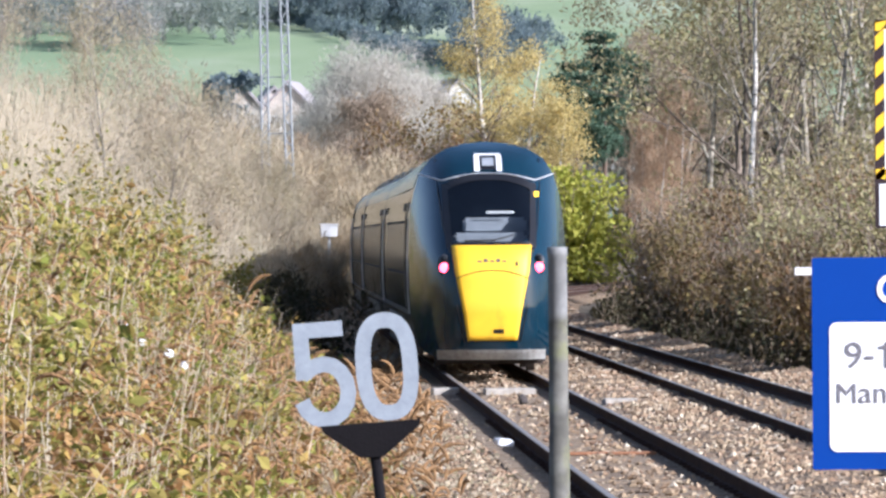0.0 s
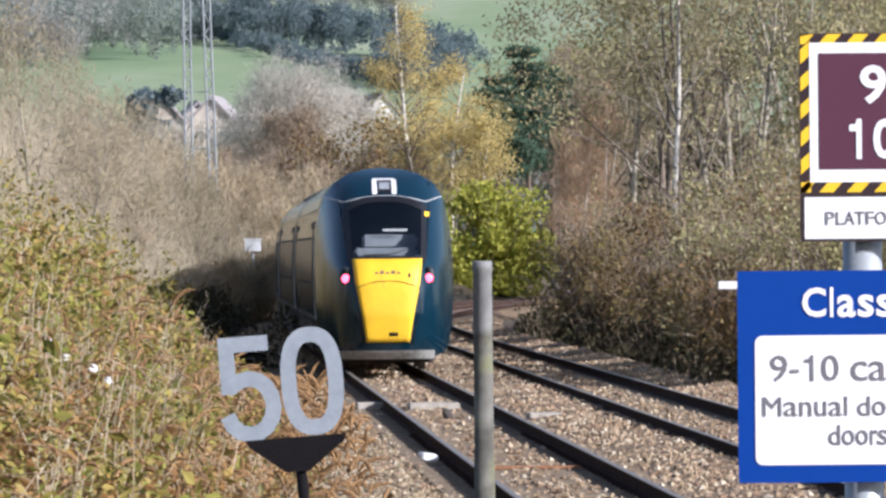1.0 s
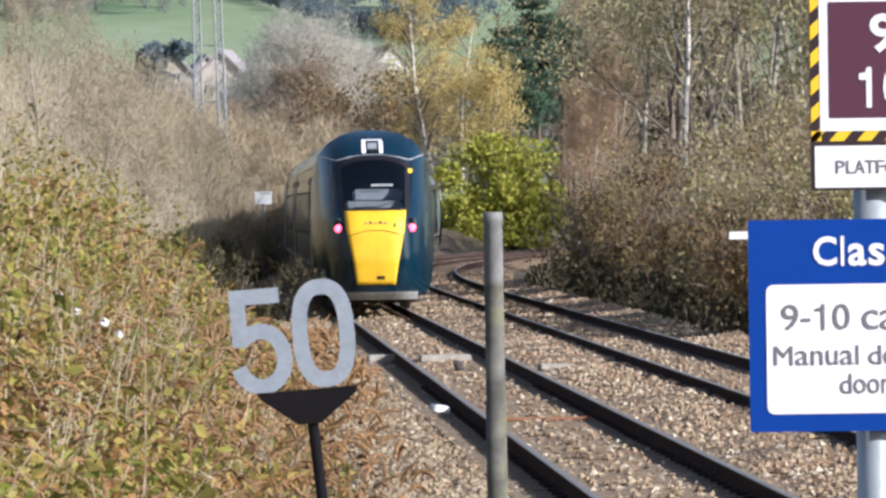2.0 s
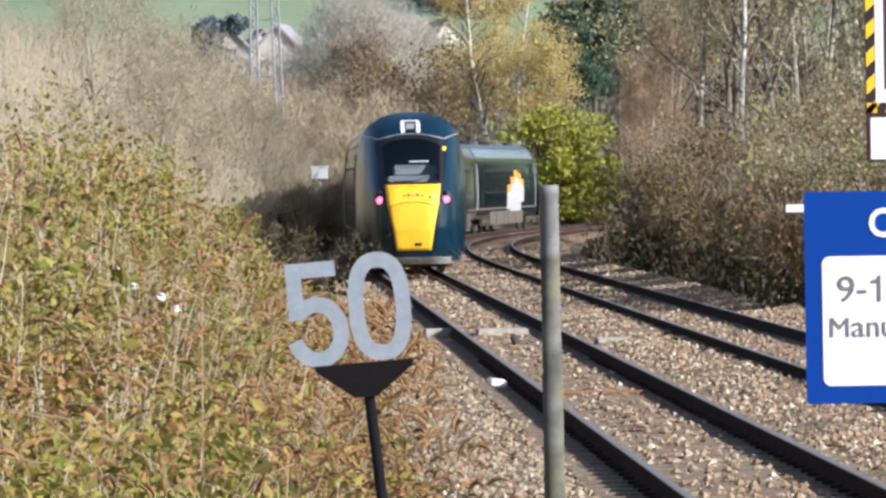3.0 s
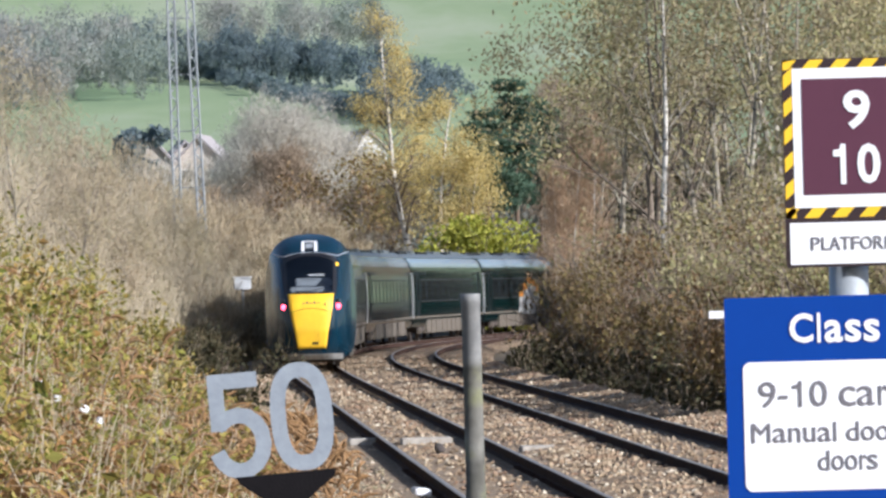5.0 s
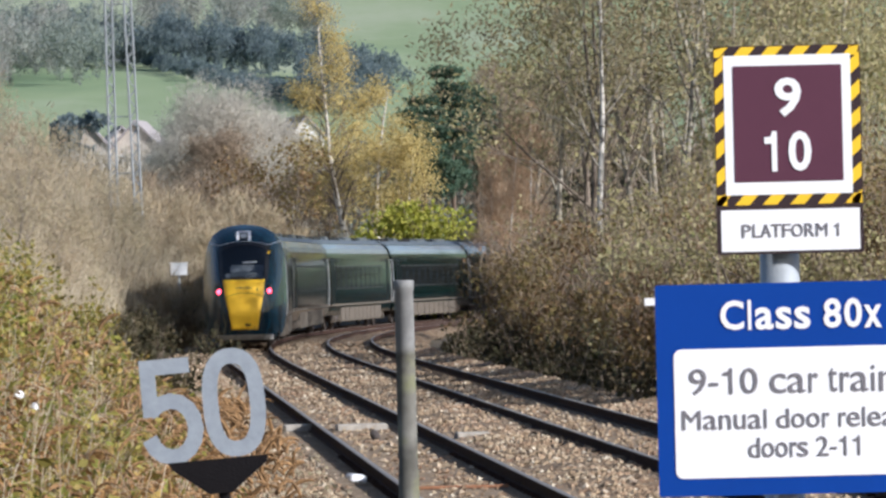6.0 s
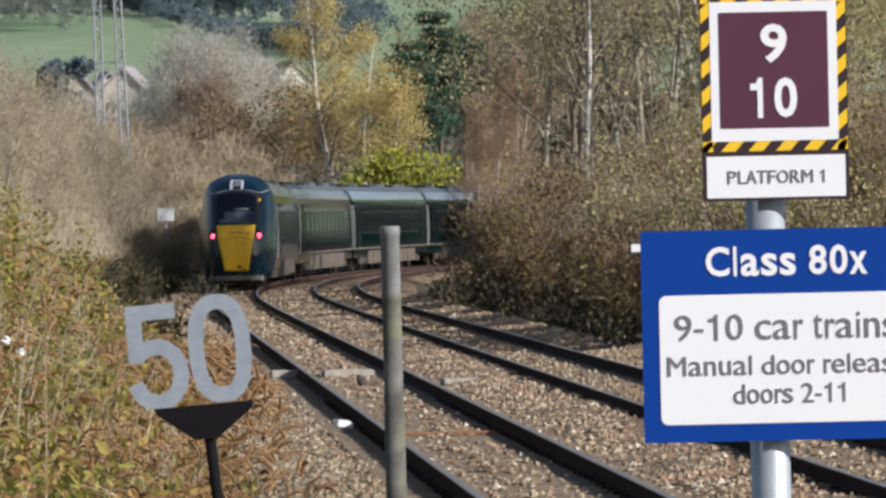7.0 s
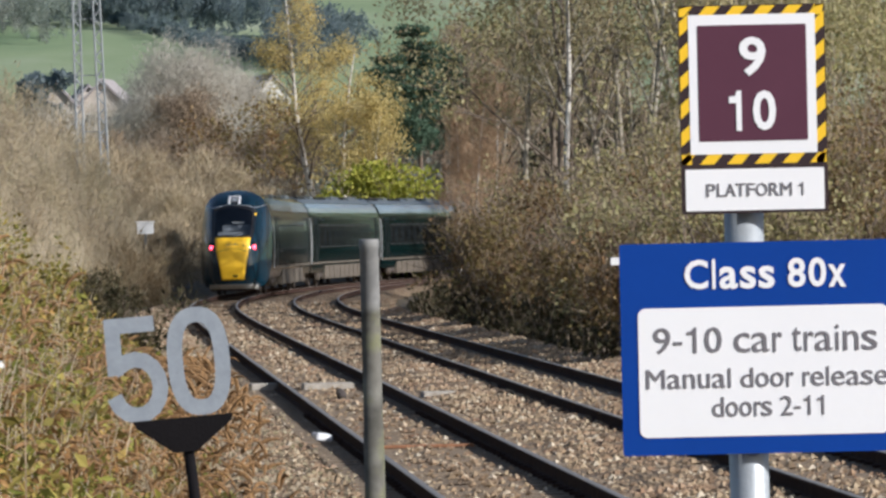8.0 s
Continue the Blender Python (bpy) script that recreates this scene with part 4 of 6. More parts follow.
# ---- signs and posts ----
ADVANCE = {"C": 722, "M": 833, "P": 667, "L": 556, "A": 667, "T": 611, "F": 611, "O": 778, "R": 722, "c": 500, "s": 500, "x": 500,
           "r": 333, "t": 278, "i": 222, "l": 222, "-": 333, " ": 278}
EDGES = {"C": (44, 681), "M": (73, 761), "P": (86, 622), "L": (76, 537), "A": (14, 654), "T": (14, 597), "F": (86, 583), "O": (39, 739), "R": (88, 684),
         "c": (30, 477), "a": (36, 530), "r": (77, 332), "t": (14, 257), "i": (67, 155), "n": (65, 491), "s": (32, 464), "u": (68, 489), "l": (67, 155),
         "d": (35, 499), "o": (35, 521), "e": (40, 515), "x": (11, 490), "1": (101, 359), "-": (44, 289)}


def glyph(sign, bold):
    """One letter as a flat outline mesh; the figure one has a flag and a plain stem."""
    if sign == "1":
        k = 40 if bold else 0
        pts = [(271 - k, 0), (359, 0), (359, 703), (290 - k, 703), (250 - k, 610), (101 - k, 580 + k / 2), (101 - k, 505 - k / 2), (271 - k, 505 - k / 2)]
        bm = bmesh.new()
        f = bm.faces.new([bm.verts.new((x, z, 0.001)) for x, z in pts])
        e = bmesh.ops.extrude_face_region(bm, geom=[f])
        bmesh.ops.translate(bm, verts=[g for g in e["geom"] if isinstance(g, bmesh.types.BMVert)], vec=(0, 0, -0.002))
        bmesh.ops.recalc_face_normals(bm, faces=bm.faces[:])
        me = bpy.data.meshes.new("letter")
        bm.to_mesh(me)
        bm.free()
        return me
    cu = bpy.data.curves.new("letter", "FONT")
    cu.body, cu.extrude, cu.offset, cu.resolution_u = sign, 0.001, bold, 3
    tmp = bpy.data.objects.new("tmp_text", cu)
    scene.collection.objects.link(tmp)
    me = bpy.data.meshes.new_from_object(tmp.evaluated_get(bpy.context.evaluated_depsgraph_get()))
    bpy.data.objects.remove(tmp)
    bpy.data.curves.remove(cu)
    return me


def text_mesh(name, words, material, parent, cx, cz, y, width, tall, depth=0.0015, bold=0.0):
    """Flat lettering facing -y, letter by letter, spaced like a grotesque sign face."""
    pen, boxes = 0, []
    for sign in words:
        a, b = EDGES.get(sign, (38, 517))
        boxes.append((sign, pen + a, pen + b))
        pen += ADVANCE.get(sign, 556)
    left, span = boxes[0][1], boxes[-1][2] - boxes[0][1]
    for sign, a, b in boxes:
        if sign == " ":
            continue
        me = glyph(sign, bold)
        co = np.empty(len(me.vertices) * 3)
        me.vertices.foreach_get("co", co)
        co = co.reshape(-1, 3)
        lo, hi = co.min(0), co.max(0)
        base, top = (232, 322) if sign == "-" else (-8, 538) if sign in "acenorsux" else (0, 669) if sign == "t" else (0, 718)
        out = np.empty_like(co)
        out[:, 0] = cx - width / 2 + width / span * (a - left + (co[:, 0] - lo[0]) / (hi[0] - lo[0]) * (b - a))
        out[:, 2] = cz - tall / 2 + tall / 718 * (base + (co[:, 1] - lo[1]) / (hi[1] - lo[1]) * (top - base))
        out[:, 1] = y - co[:, 2] * depth / 0.001
        me.vertices.foreach_set("co", out.ravel())
        me.update()
        me.materials.clear()
        mesh_part(name, me, material, parent)


def rounded_plate(x0, x1, z0, z1, y0, y1, r):
    bm = bmesh.new()
    pts = []
    for cx, cz, a in ((x1 - r, z1 - r, 0), (x0 + r, z1 - r, 90), (x0 + r, z0 + r, 180), (x1 - r, z0 + r, 270)):
        for i in range(7):
            w = radians(a + i * 15)
            pts.append((cx + r * math.cos(w), cz + r * math.sin(w)))
    f = bm.faces.new([bm.verts.new((x, y0, z)) for x, z in pts])
    e = bmesh.ops.extrude_face_region(bm, geom=[f])
    bmesh.ops.translate(bm, verts=[g for g in e["geom"] if isinstance(g, bmesh.types.BMVert)], vec=(0, y1 - y0, 0))
    bmesh.ops.recalc_face_normals(bm, faces=bm.faces[:])
    return bm


def build_platform_sign():
    Y = 12.72
    t = tagged(empty("platform_sign", pose(0.97, Y, -0.2)), "galvanised post with maroon car-stop plate and blue notice board", "sign")
    # local frame: x about the post, y towards the far side, z from the foot
    lx = lambda x: x - 0.97
    lz = lambda z: z + 0.2
    part("post", tube_bm((0, 0.065, 0), (0, 0.065, lz(2.70)), 0.0415, 0.0415, 28), "galv", t, "round galvanised steel post", None, True)
    part("post_base", tube_bm((0, 0.065, 0), (0, 0.065, 0.02), 0.11, 0.11, 20), "galv", t)
    # upper plate
    up = part("stop_plate", rounded_plate(lx(0.836), lx(1.143), lz(2.335), lz(2.770), 0.0, 0.004, 0.006), "stripe_black", t, "car-stop plate with hazard-striped border")
    x0, x1, z0, z1 = lx(0.838), lx(1.141), lz(2.438), lz(2.768)
    b = 0.021
    def stripes():
        out = []
        per = 0.0575
        d = 0.030
        zz = z0 - 0.02
        while zz < z1 + 0.02:
            for xa, xb in ((x0, x0 + b), (x1 - b, x1)):
                out.append([(xa, zz), (xb, zz + b * 0.9), (xb, zz + d + b * 0.9), (xa, zz + d)])
            zz += per
        xx = x0 - 0.02
        while xx < x1 + 0.02:
            for za, zb in ((z0, z0 + b), (z1 - b, z1)):
                out.append([(xx, za), (xx + d, za), (xx + d + b * 0.9, zb), (xx + b * 0.9, zb)])
            xx += per
        return out
    for quad in stripes():
        q = [(min(max(x, x0), x1), min(max(z, z0), z1)) for x, z in quad]
        area = 0.5 * abs(sum(q[i][0] * q[(i + 1) % 4][1] - q[(i + 1) % 4][0] * q[i][1] for i in range(4)))
        if area < 2e-5:
            continue
        bm = bmesh.new()
        vs = []
        for x, z in q:
            if not any(abs(v.co.x - x) + abs(v.co.z - z) < 1e-5 for v in vs):
                vs.append(bm.verts.new((x, -0.0008, z)))
        if len(vs) > 2:
            f = bm.faces.new(vs)
            e = bmesh.ops.extrude_face_region(bm, geom=[f])
            bmesh.ops.translate(bm, verts=[g for g in e["geom"] if isinstance(g, bmesh.types.BMVert)], vec=(0, 0.0006, 0))
            bmesh.ops.recalc_face_normals(bm, faces=bm.faces[:])
            part("hazard_stripe", bm, "stripe_yellow", up)
    part("white_field", rounded_plate(lx(0.857), lx(1.122), lz(2.459), lz(2.750), -0.0018, -0.0004, 0.002), "sign_white", up)
    part("maroon_field", rounded_plate(lx(0.876), lx(1.103), lz(2.486), lz(2.728), -0.0030, -0.0020, 0.002), "maroon", up)
    text_mesh("digit", "9", "sign_white", up, lx(0.990), lz(2.662), -0.0042, 0.056, 0.082, 0.0008, 0.025)
    text_mesh("digit", "10", "sign_white", up, lx(0.988), lz(2.549), -0.0042, 0.098, 0.084, 0.0008, 0.025)
    part("name_field", rounded_plate(lx(0.845), lx(1.135), lz(2.341), lz(2.428), -0.0018, -0.0004, 0.002), "sign_white", up)
    text_mesh("letter", "PLATFORM 1", "ink", up, lx(0.990), lz(2.384), -0.0030, 0.202, 0.027, 0.0008, 0.0)
    # lower board
    lo = part("notice_board", rounded_plate(lx(0.703), lx(1.297), lz(1.833), lz(2.275), 0.0, 0.004, 0.006), "sign_blue", t, "blue enamel notice board")
    part("white_panel", rounded_plate(lx(0.739), lx(1.262), lz(1.870), lz(2.140), -0.0018, -0.0004, 0.016), "sign_white", lo)
    text_mesh("letter", "Class 80x", "sign_white", lo, lx(1.007), lz(2.209), -0.0016, 0.338, 0.062, 0.0008, 0.022)
    text_mesh("letter", "9-10 car trains", "ink", lo, lx(1.005), lz(2.072), -0.0030, 0.468, 0.054, 0.0008, 0.0)
    text_mesh("letter", "Manual door release", "ink", lo, lx(1.007), lz(1.992), -0.0030, 0.505, 0.040, 0.0008, 0.0)
    text_mesh("letter", "doors 2-11", "ink", lo, lx(1.008), lz(1.932), -0.0030, 0.233, 0.041, 0.0008, 0.0)
    for z in (1.90, 2.20, 2.40, 2.68):
        part("clamp", box(-0.055, 0.055, 0.006, 0.022, lz(z) - 0.012, lz(z) + 0.012, 0.002), "galv", t)


def stroke(points, width, y0, y1, closed=False):
    """A flat stroke of one width along points (x, z), with thickness."""
    bm = bmesh.new()
    n = len(points)
    L, R = [], []
    for i, p in enumerate(points):
        a = points[(i - 1) % n] if closed or i else p
        b = points[(i + 1) % n] if closed or i < n - 1 else p
        d1, d2 = Vector((p[0] - a[0], p[1] - a[1])), Vector((b[0] - p[0], b[1] - p[1]))
        d1 = d1.normalized() if d1.length else d2.normalized()
        d2 = d2.normalized() if d2.length else d1
        t = (d1 + d2).normalized()
        nrm = Vector((-t.y, t.x)) * (width / 2 / max(0.5, t.dot(d1)))
        L.append(bm.verts.new((p[0] + nrm.x, y0, p[1] + nrm.y)))
        R.append(bm.verts.new((p[0] - nrm.x, y0, p[1] - nrm.y)))
    for i in range(n if closed else n - 1):
        j = (i + 1) % n
        bm.faces.new((L[i], L[j], R[j], R[i]))
    e = bmesh.ops.extrude_face_region(bm, geom=bm.faces[:])
    bmesh.ops.translate(bm, verts=[g for g in e["geom"] if isinstance(g, bmesh.types.BMVert)], vec=(0, y1 - y0, 0))
    bmesh.ops.recalc_face_normals(bm, faces=bm.faces[:])
    return bm


def build_speed_sign():
    # leans a little, as the clamp has slipped
    t = tagged(empty("speed_sign", pose(-0.10, 17.33, -0.25)), "cut-out pale grey speed numerals 50 on a leaning black iron post", "speed sign")
    m = pose(-0.19, 0, 1.95, 0, -4.0, 0)
    w = 0.044
    pts = []
    for i in range(40):
        a = 2 * math.pi * i / 40
        cx, cz = 0.0667 * math.copysign(abs(math.cos(a)) ** 0.8, math.cos(a)), 0.132 * math.copysign(abs(math.sin(a)) ** 0.75, math.sin(a))
        pts.append((0.058 + cx, 0.254 + cz))
    part("numeral", stroke(pts, w, -0.004, 0.004, True), "numeral", t, "cut-out steel numeral in worn pale paint", m)
    five = [(-0.060, 0.372), (-0.180, 0.372), (-0.180, 0.232)]
    part("numeral", stroke(five, w, -0.004, 0.004), "numeral", t, "cut-out steel numeral in worn pale paint", m)
    bowl = [(-0.185, 0.245)]
    for i in range(13):
        a = radians(112 - i * 23.0)
        bowl.append((-0.124 + 0.068 * math.cos(a), 0.194 + 0.080 * math.sin(a)))
    part("numeral_bowl", stroke(bowl, w, -0.0045, 0.0035), "numeral", t, "cut-out steel numeral in worn pale paint", m)
    bm = bmesh.new()
    f = bm.faces.new([bm.verts.new((x, -0.006, z)) for x, z in ((-0.145, 0.098), (0.142, 0.098), (0.135, 0.078), (0.03, 0.0), (-0.035, 0.0), (-0.135, 0.078))])
    e = bmesh.ops.extrude_face_region(bm, geom=[f])
    bmesh.ops.translate(bm, verts=[g for g in e["geom"] if isinstance(g, bmesh.types.BMVert)], vec=(0, 0.012, 0))
    bmesh.ops.recalc_face_normals(bm, faces=bm.faces[:])
    part("bracket", bm, "iron_black", t, "black triangular bracket plate", m)
    part("post", tube_bm((0.03, 0.02, 0), (-0.188, 0.02, 1.99), 0.016, 0.016, 12), "iron_black", t, "thin black iron post", None, True)


def build_grey_post():
    t = tagged(empty("marker_post", pose(0.300, 21.6, -0.25)), "weathered grey round lineside post with open top", "post")
    bm = bmesh.new()
    rings = [(0, 0.038), (1.2, 0.037), (1.86, 0.0365), (1.862, 0.0345), (2.50, 0.0335), (2.505, 0.036), (2.535, 0.036), (2.537, 0.030), (2.50, 0.029)]
    rows = []
    for z, r in rings:
        rows.append([bm.verts.new((r * math.cos(2 * math.pi * i / 24) - 0.0035 * (z - 1), r * math.sin(2 * math.pi * i / 24), z)) for i in range(24)])
    for p, q in zip(rows, rows[1:]):
        for i in range(24):
            bm.faces.new((p[i], p[(i + 1) % 24], q[(i + 1) % 24], q[i]))
    bm.faces.new(rows[-1])
    bmesh.ops.recalc_face_normals(bm, faces=bm.faces[:])
    part("shaft", bm, "old_post", t, "", None, True)


def build_small_signs():
    t = tagged(empty("white_cabinet", pose(-5.57, 235, 0.3)), "small white lineside box on a post in the scrub", "lineside box")
    part("case", box(-0.32, 0.32, -0.18, 0.18, 2.08, 2.52, 0.02), "white", t)
    part("lid", box(-0.36, 0.36, -0.22, 0.22, 2.52, 2.58, 0.01), "white", t)
    part("post", tube_bm((0, 0, -0.7), (0, 0, 2.08), 0.05, 0.05, 10), "galv", t)
    t = tagged(empty("lineside_marker", pose(5.15, 95, -0.35)), "small white marker plate on a thin post", "marker")
    part("plate", box(-0.16, 0.16, -0.01, 0.01, 2.05, 2.17, 0.004), "white", t)
    part("post", tube_bm((0.15, 0.03, 0), (0.15, 0.03, 2.15), 0.02, 0.02, 8), "galv", t)


def build_mast():
    t = tagged(empty("lattice_mast", pose(-8.45, 260, 0)), "tall grey galvanised lattice mast of two slender columns", "mast")
    H = 19.0
    for foot, head in ((-0.36, -0.50), (0.78, 0.20)):
        cx = lambda z: foot + (head - foot) * z / H
        w = 0.15
        for sx in (-1, 1):
            for sy in (-1, 1):
                part("leg", tube_bm((cx(-1) + sx * w, sy * w, -1), (cx(H) + sx * w, sy * w, H), 0.048, 0.044, 5), "mast", t)
        for i, z in enumerate(np.arange(0.3, H - 0.5, 0.42)):
            flip = 1 if i % 2 else -1
            for sy in (-1, 1):
                part("brace", tube_bm((cx(z) - flip * w, sy * w, z), (cx(z) + flip * w, sy * w, z + 0.42), 0.026, 0.026, 4), "mast", t)
    for i, z in enumerate(np.arange(2.0, H - 1.0, 2.4)):
        part("cross_brace", tube_bm((-0.36 - 0.14 * z / H, 0, z), (0.78 - 0.58 * z / H, 0, z), 0.025, 0.025, 5), "mast", t)


def build_house(name, label, x, y, z, w, d, h, roof_h, turn, wall, gable_front):
    t = tagged(empty(name, pose(x, y, z, 0, 0, turn)), label, "house", "houses on the hillside")
    bm = bmesh.new()
    pr = [(-w / 2, 0), (w / 2, 0), (w / 2, h), (0, h + roof_h), (-w / 2, h)]
    f = bm.faces.new([bm.verts.new((a, -d / 2, b)) for a, b in pr])
    e = bmesh.ops.extrude_face_region(bm, geom=[f])
    bmesh.ops.translate(bm, verts=[g for g in e["geom"] if isinstance(g, bmesh.types.BMVert)], vec=(0, d, 0))
    bmesh.ops.recalc_face_normals(bm, faces=bm.faces[:])
    part("wall", bm, wall, t)
    k = math.hypot(w / 2, roof_h)
    for sx in (-1, 1):
        ang = math.degrees(math.atan2(roof_h, w / 2))
        part("roof", box(-k / 2 - 0.25, k / 2 + 0.1, -d / 2 - 0.3, d / 2 + 0.3, 0.03, 0.18), "slate", t, "grey slate roof slope", pose(sx * w / 4, 0, h + roof_h / 2, 0, sx * ang, 0))
    for wx in (-w / 4, w / 4):
        for wz in (0.9, h - 1.5):
            win = part("window", box(wx - 0.55, wx + 0.55, -d / 2 - 0.04, -d / 2 + 0.05, wz, wz + 1.15, 0.02), "wall_white", t)
            for px in (-0.24, 0.24):
                part("pane", box(wx + px - 0.21, wx + px + 0.21, -d / 2 - 0.055, -d / 2 - 0.03, wz + 0.1, wz + 1.05, 0.005), "pane", win)


def build_houses():
    build_house("cottage", "cream rendered cottage with pale roof among trees", -18.2, 480, 8.2, 3.4, 7.0, 4.3, 1.9, 0, "wall_cream", True)
    build_house("cottage", "cream rendered cottage with pale roof among trees", -14.2, 484, 8.1, 4.2, 7.0, 4.3, 2.1, -6, "wall_cream", True)
    build_house("cottage", "cream rendered cottage with pale roof among trees", -16.3, 492, 8.4, 3.4, 6.0, 4.2, 1.7, 8, "wall_cream", True)
    build_house("white_house", "white rendered house with pale roof among trees", -2.0, 520, 9.4, 3.0, 6.0, 4.6, 1.5, 15, "wall_white", False)


# ---- plants ----
def grow(rnd, start, direction, length, radius, depth, out, tips, spread=0.55, kids=(2, 4), shrink=0.68, up=0.1, steps=3, droop=0.0):
    """A branching limb in tapered lengths; twig ends are gathered in tips."""
    p, d, r = Vector(start), Vector(direction).normalized(), radius
    pts = [p.copy()]
    for k in range(steps):
        d = (d + Vector((rnd.gauss(0, 0.12), rnd.gauss(0, 0.12), rnd.gauss(0, 0.08) + up - droop))).normalized()
        q = p + d * (length / steps)
        r2 = r * (0.86 if depth else 0.6)
        out.append((p.copy(), q.copy(), r, r2))
        p, r = q, r2
        pts.append(p.copy())
    tips.append((p.copy(), d.copy(), depth))
    if depth <= 0:
        return
    for _ in range(rnd.randint(*kids)):
        f = rnd.uniform(0.3, 1.0)
        i = min(int(f * steps), steps - 1)
        s = pts[i].lerp(pts[i + 1], f * steps - i)
        side = Vector((rnd.gauss(0, 1), rnd.gauss(0, 1), rnd.gauss(0, 0.5)))
        side = (side - d * side.dot(d)).normalized()
        nd = d * (1 - spread) + side * spread
        grow(rnd, s, nd, length * shrink * rnd.uniform(0.7, 1.1), r * rnd.uniform(0.5, 0.75), depth - 1, out, tips, spread, kids, shrink, up, steps, droop)


def limbs_mesh(name, segs, sides=4):
    return mesh_np(name, *tubes_np([s[0] for s in segs], [s[1] for s in segs], [s[2] for s in segs], [s[3] for s in segs], sides), True)


def trunk_mesh(pts, sides=8):
    """One unbroken tapered trunk through (place, radius) points."""
    verts, faces = [], []
    for p, r in pts:
        for i in range(sides):
            w = 2 * math.pi * i / sides
            verts.append((p[0] + r * math.cos(w), p[1] + r * math.sin(w), p[2]))
    for k in range(len(pts) - 1):
        for i in range(sides):
            j = (i + 1) % sides
            faces.append((k * sides + i, k * sides + j, (k + 1) * sides + j, (k + 1) * sides + i))
    return mesh_np("trunk", verts, faces, True)


def scatter_leaves(tips, per, size, spread, hang=0.0, wide=0.42, levels=1):
    c, a = [], []
    use = [t for t in tips if t[2] <= levels]
    p = np.array([t[0] for t in use])
    n = len(p) * per
    base = np.repeat(p, per, 0) + rng.normal(size=(n, 3)) * spread
    axis = rng.normal(size=(n, 3)) + [0, 0, -hang]
    L = size * rng.uniform(0.6, 1.3, n)
    return leaves_np(base, axis, L, L * wide)


def tree(name, label, at, seed, trunk_h, r, depth, bark_name, twig_name, leaf, leaf_args, lean=(0, 0), start=0.3, limbs=9, limb_len=0.45, rise=0.5, category="tree", group="", fork=1, **kw):
    rnd = random.Random(seed)
    x, y = at
    base = float(height(x, y)) - 0.1
    t = tagged(empty(name, pose(x, y, base)), label, category, group)
    twigs, tips = [], []
    for k in range(fork):
        p = Vector((rnd.uniform(-0.15, 0.15) * (fork > 1) * 3, rnd.uniform(-0.3, 0.3) * (fork > 1), 0))
        d = Vector((lean[0] + rnd.gauss(0, 0.06) * (fork > 1), lean[1] + rnd.gauss(0, 0.06) * (fork > 1), 1)).normalized()
        n = 12
        rr = r * rnd.uniform(0.7, 1.0) if fork > 1 else r
        hh = trunk_h * rnd.uniform(0.8, 1.05) if fork > 1 else trunk_h
        pts = [(p.copy(), rr)]
        for i in range(n):
            d = (d + Vector((rnd.gauss(0, 0.035), rnd.gauss(0, 0.035), 0.02))).normalized()
            q = p + d * (hh / n)
            r2 = rr * (1 - 0.85 * (i + 1) / n)
            r1 = rr * (1 - 0.85 * i / n)
            p = q
            pts.append((p.copy(), r2))
        mesh_part("trunk", trunk_mesh(pts), bark_name, t)
        tips.append((p.copy(), d.copy(), 0))
        for i in range(max(2, limbs // fork)):
            f = start + (1 - start) * (i + rnd.random()) / max(2, limbs // fork)
            j = min(int(f * n), n - 1)
            s = pts[j][0].lerp(pts[j + 1][0], f * n - j)
            w = rnd.uniform(0, 6.283)
            dd = Vector((math.cos(w), math.sin(w), rise * rnd.uniform(0.5, 1.5)))
            ln = trunk_h * limb_len * (1.15 - 0.75 * f) * rnd.uniform(0.7, 1.2)
            grow(rnd, s, dd, ln, max(0.012, pts[j][1] * 0.5), depth, twigs, tips, **kw)
    mesh_part("branching", limbs_mesh("branching", twigs, 3), twig_name, t)
    if leaf:
        mesh_part("crown", mesh_np("crown", *scatter_leaves(tips, *leaf_args)), leaf, t)
    return t


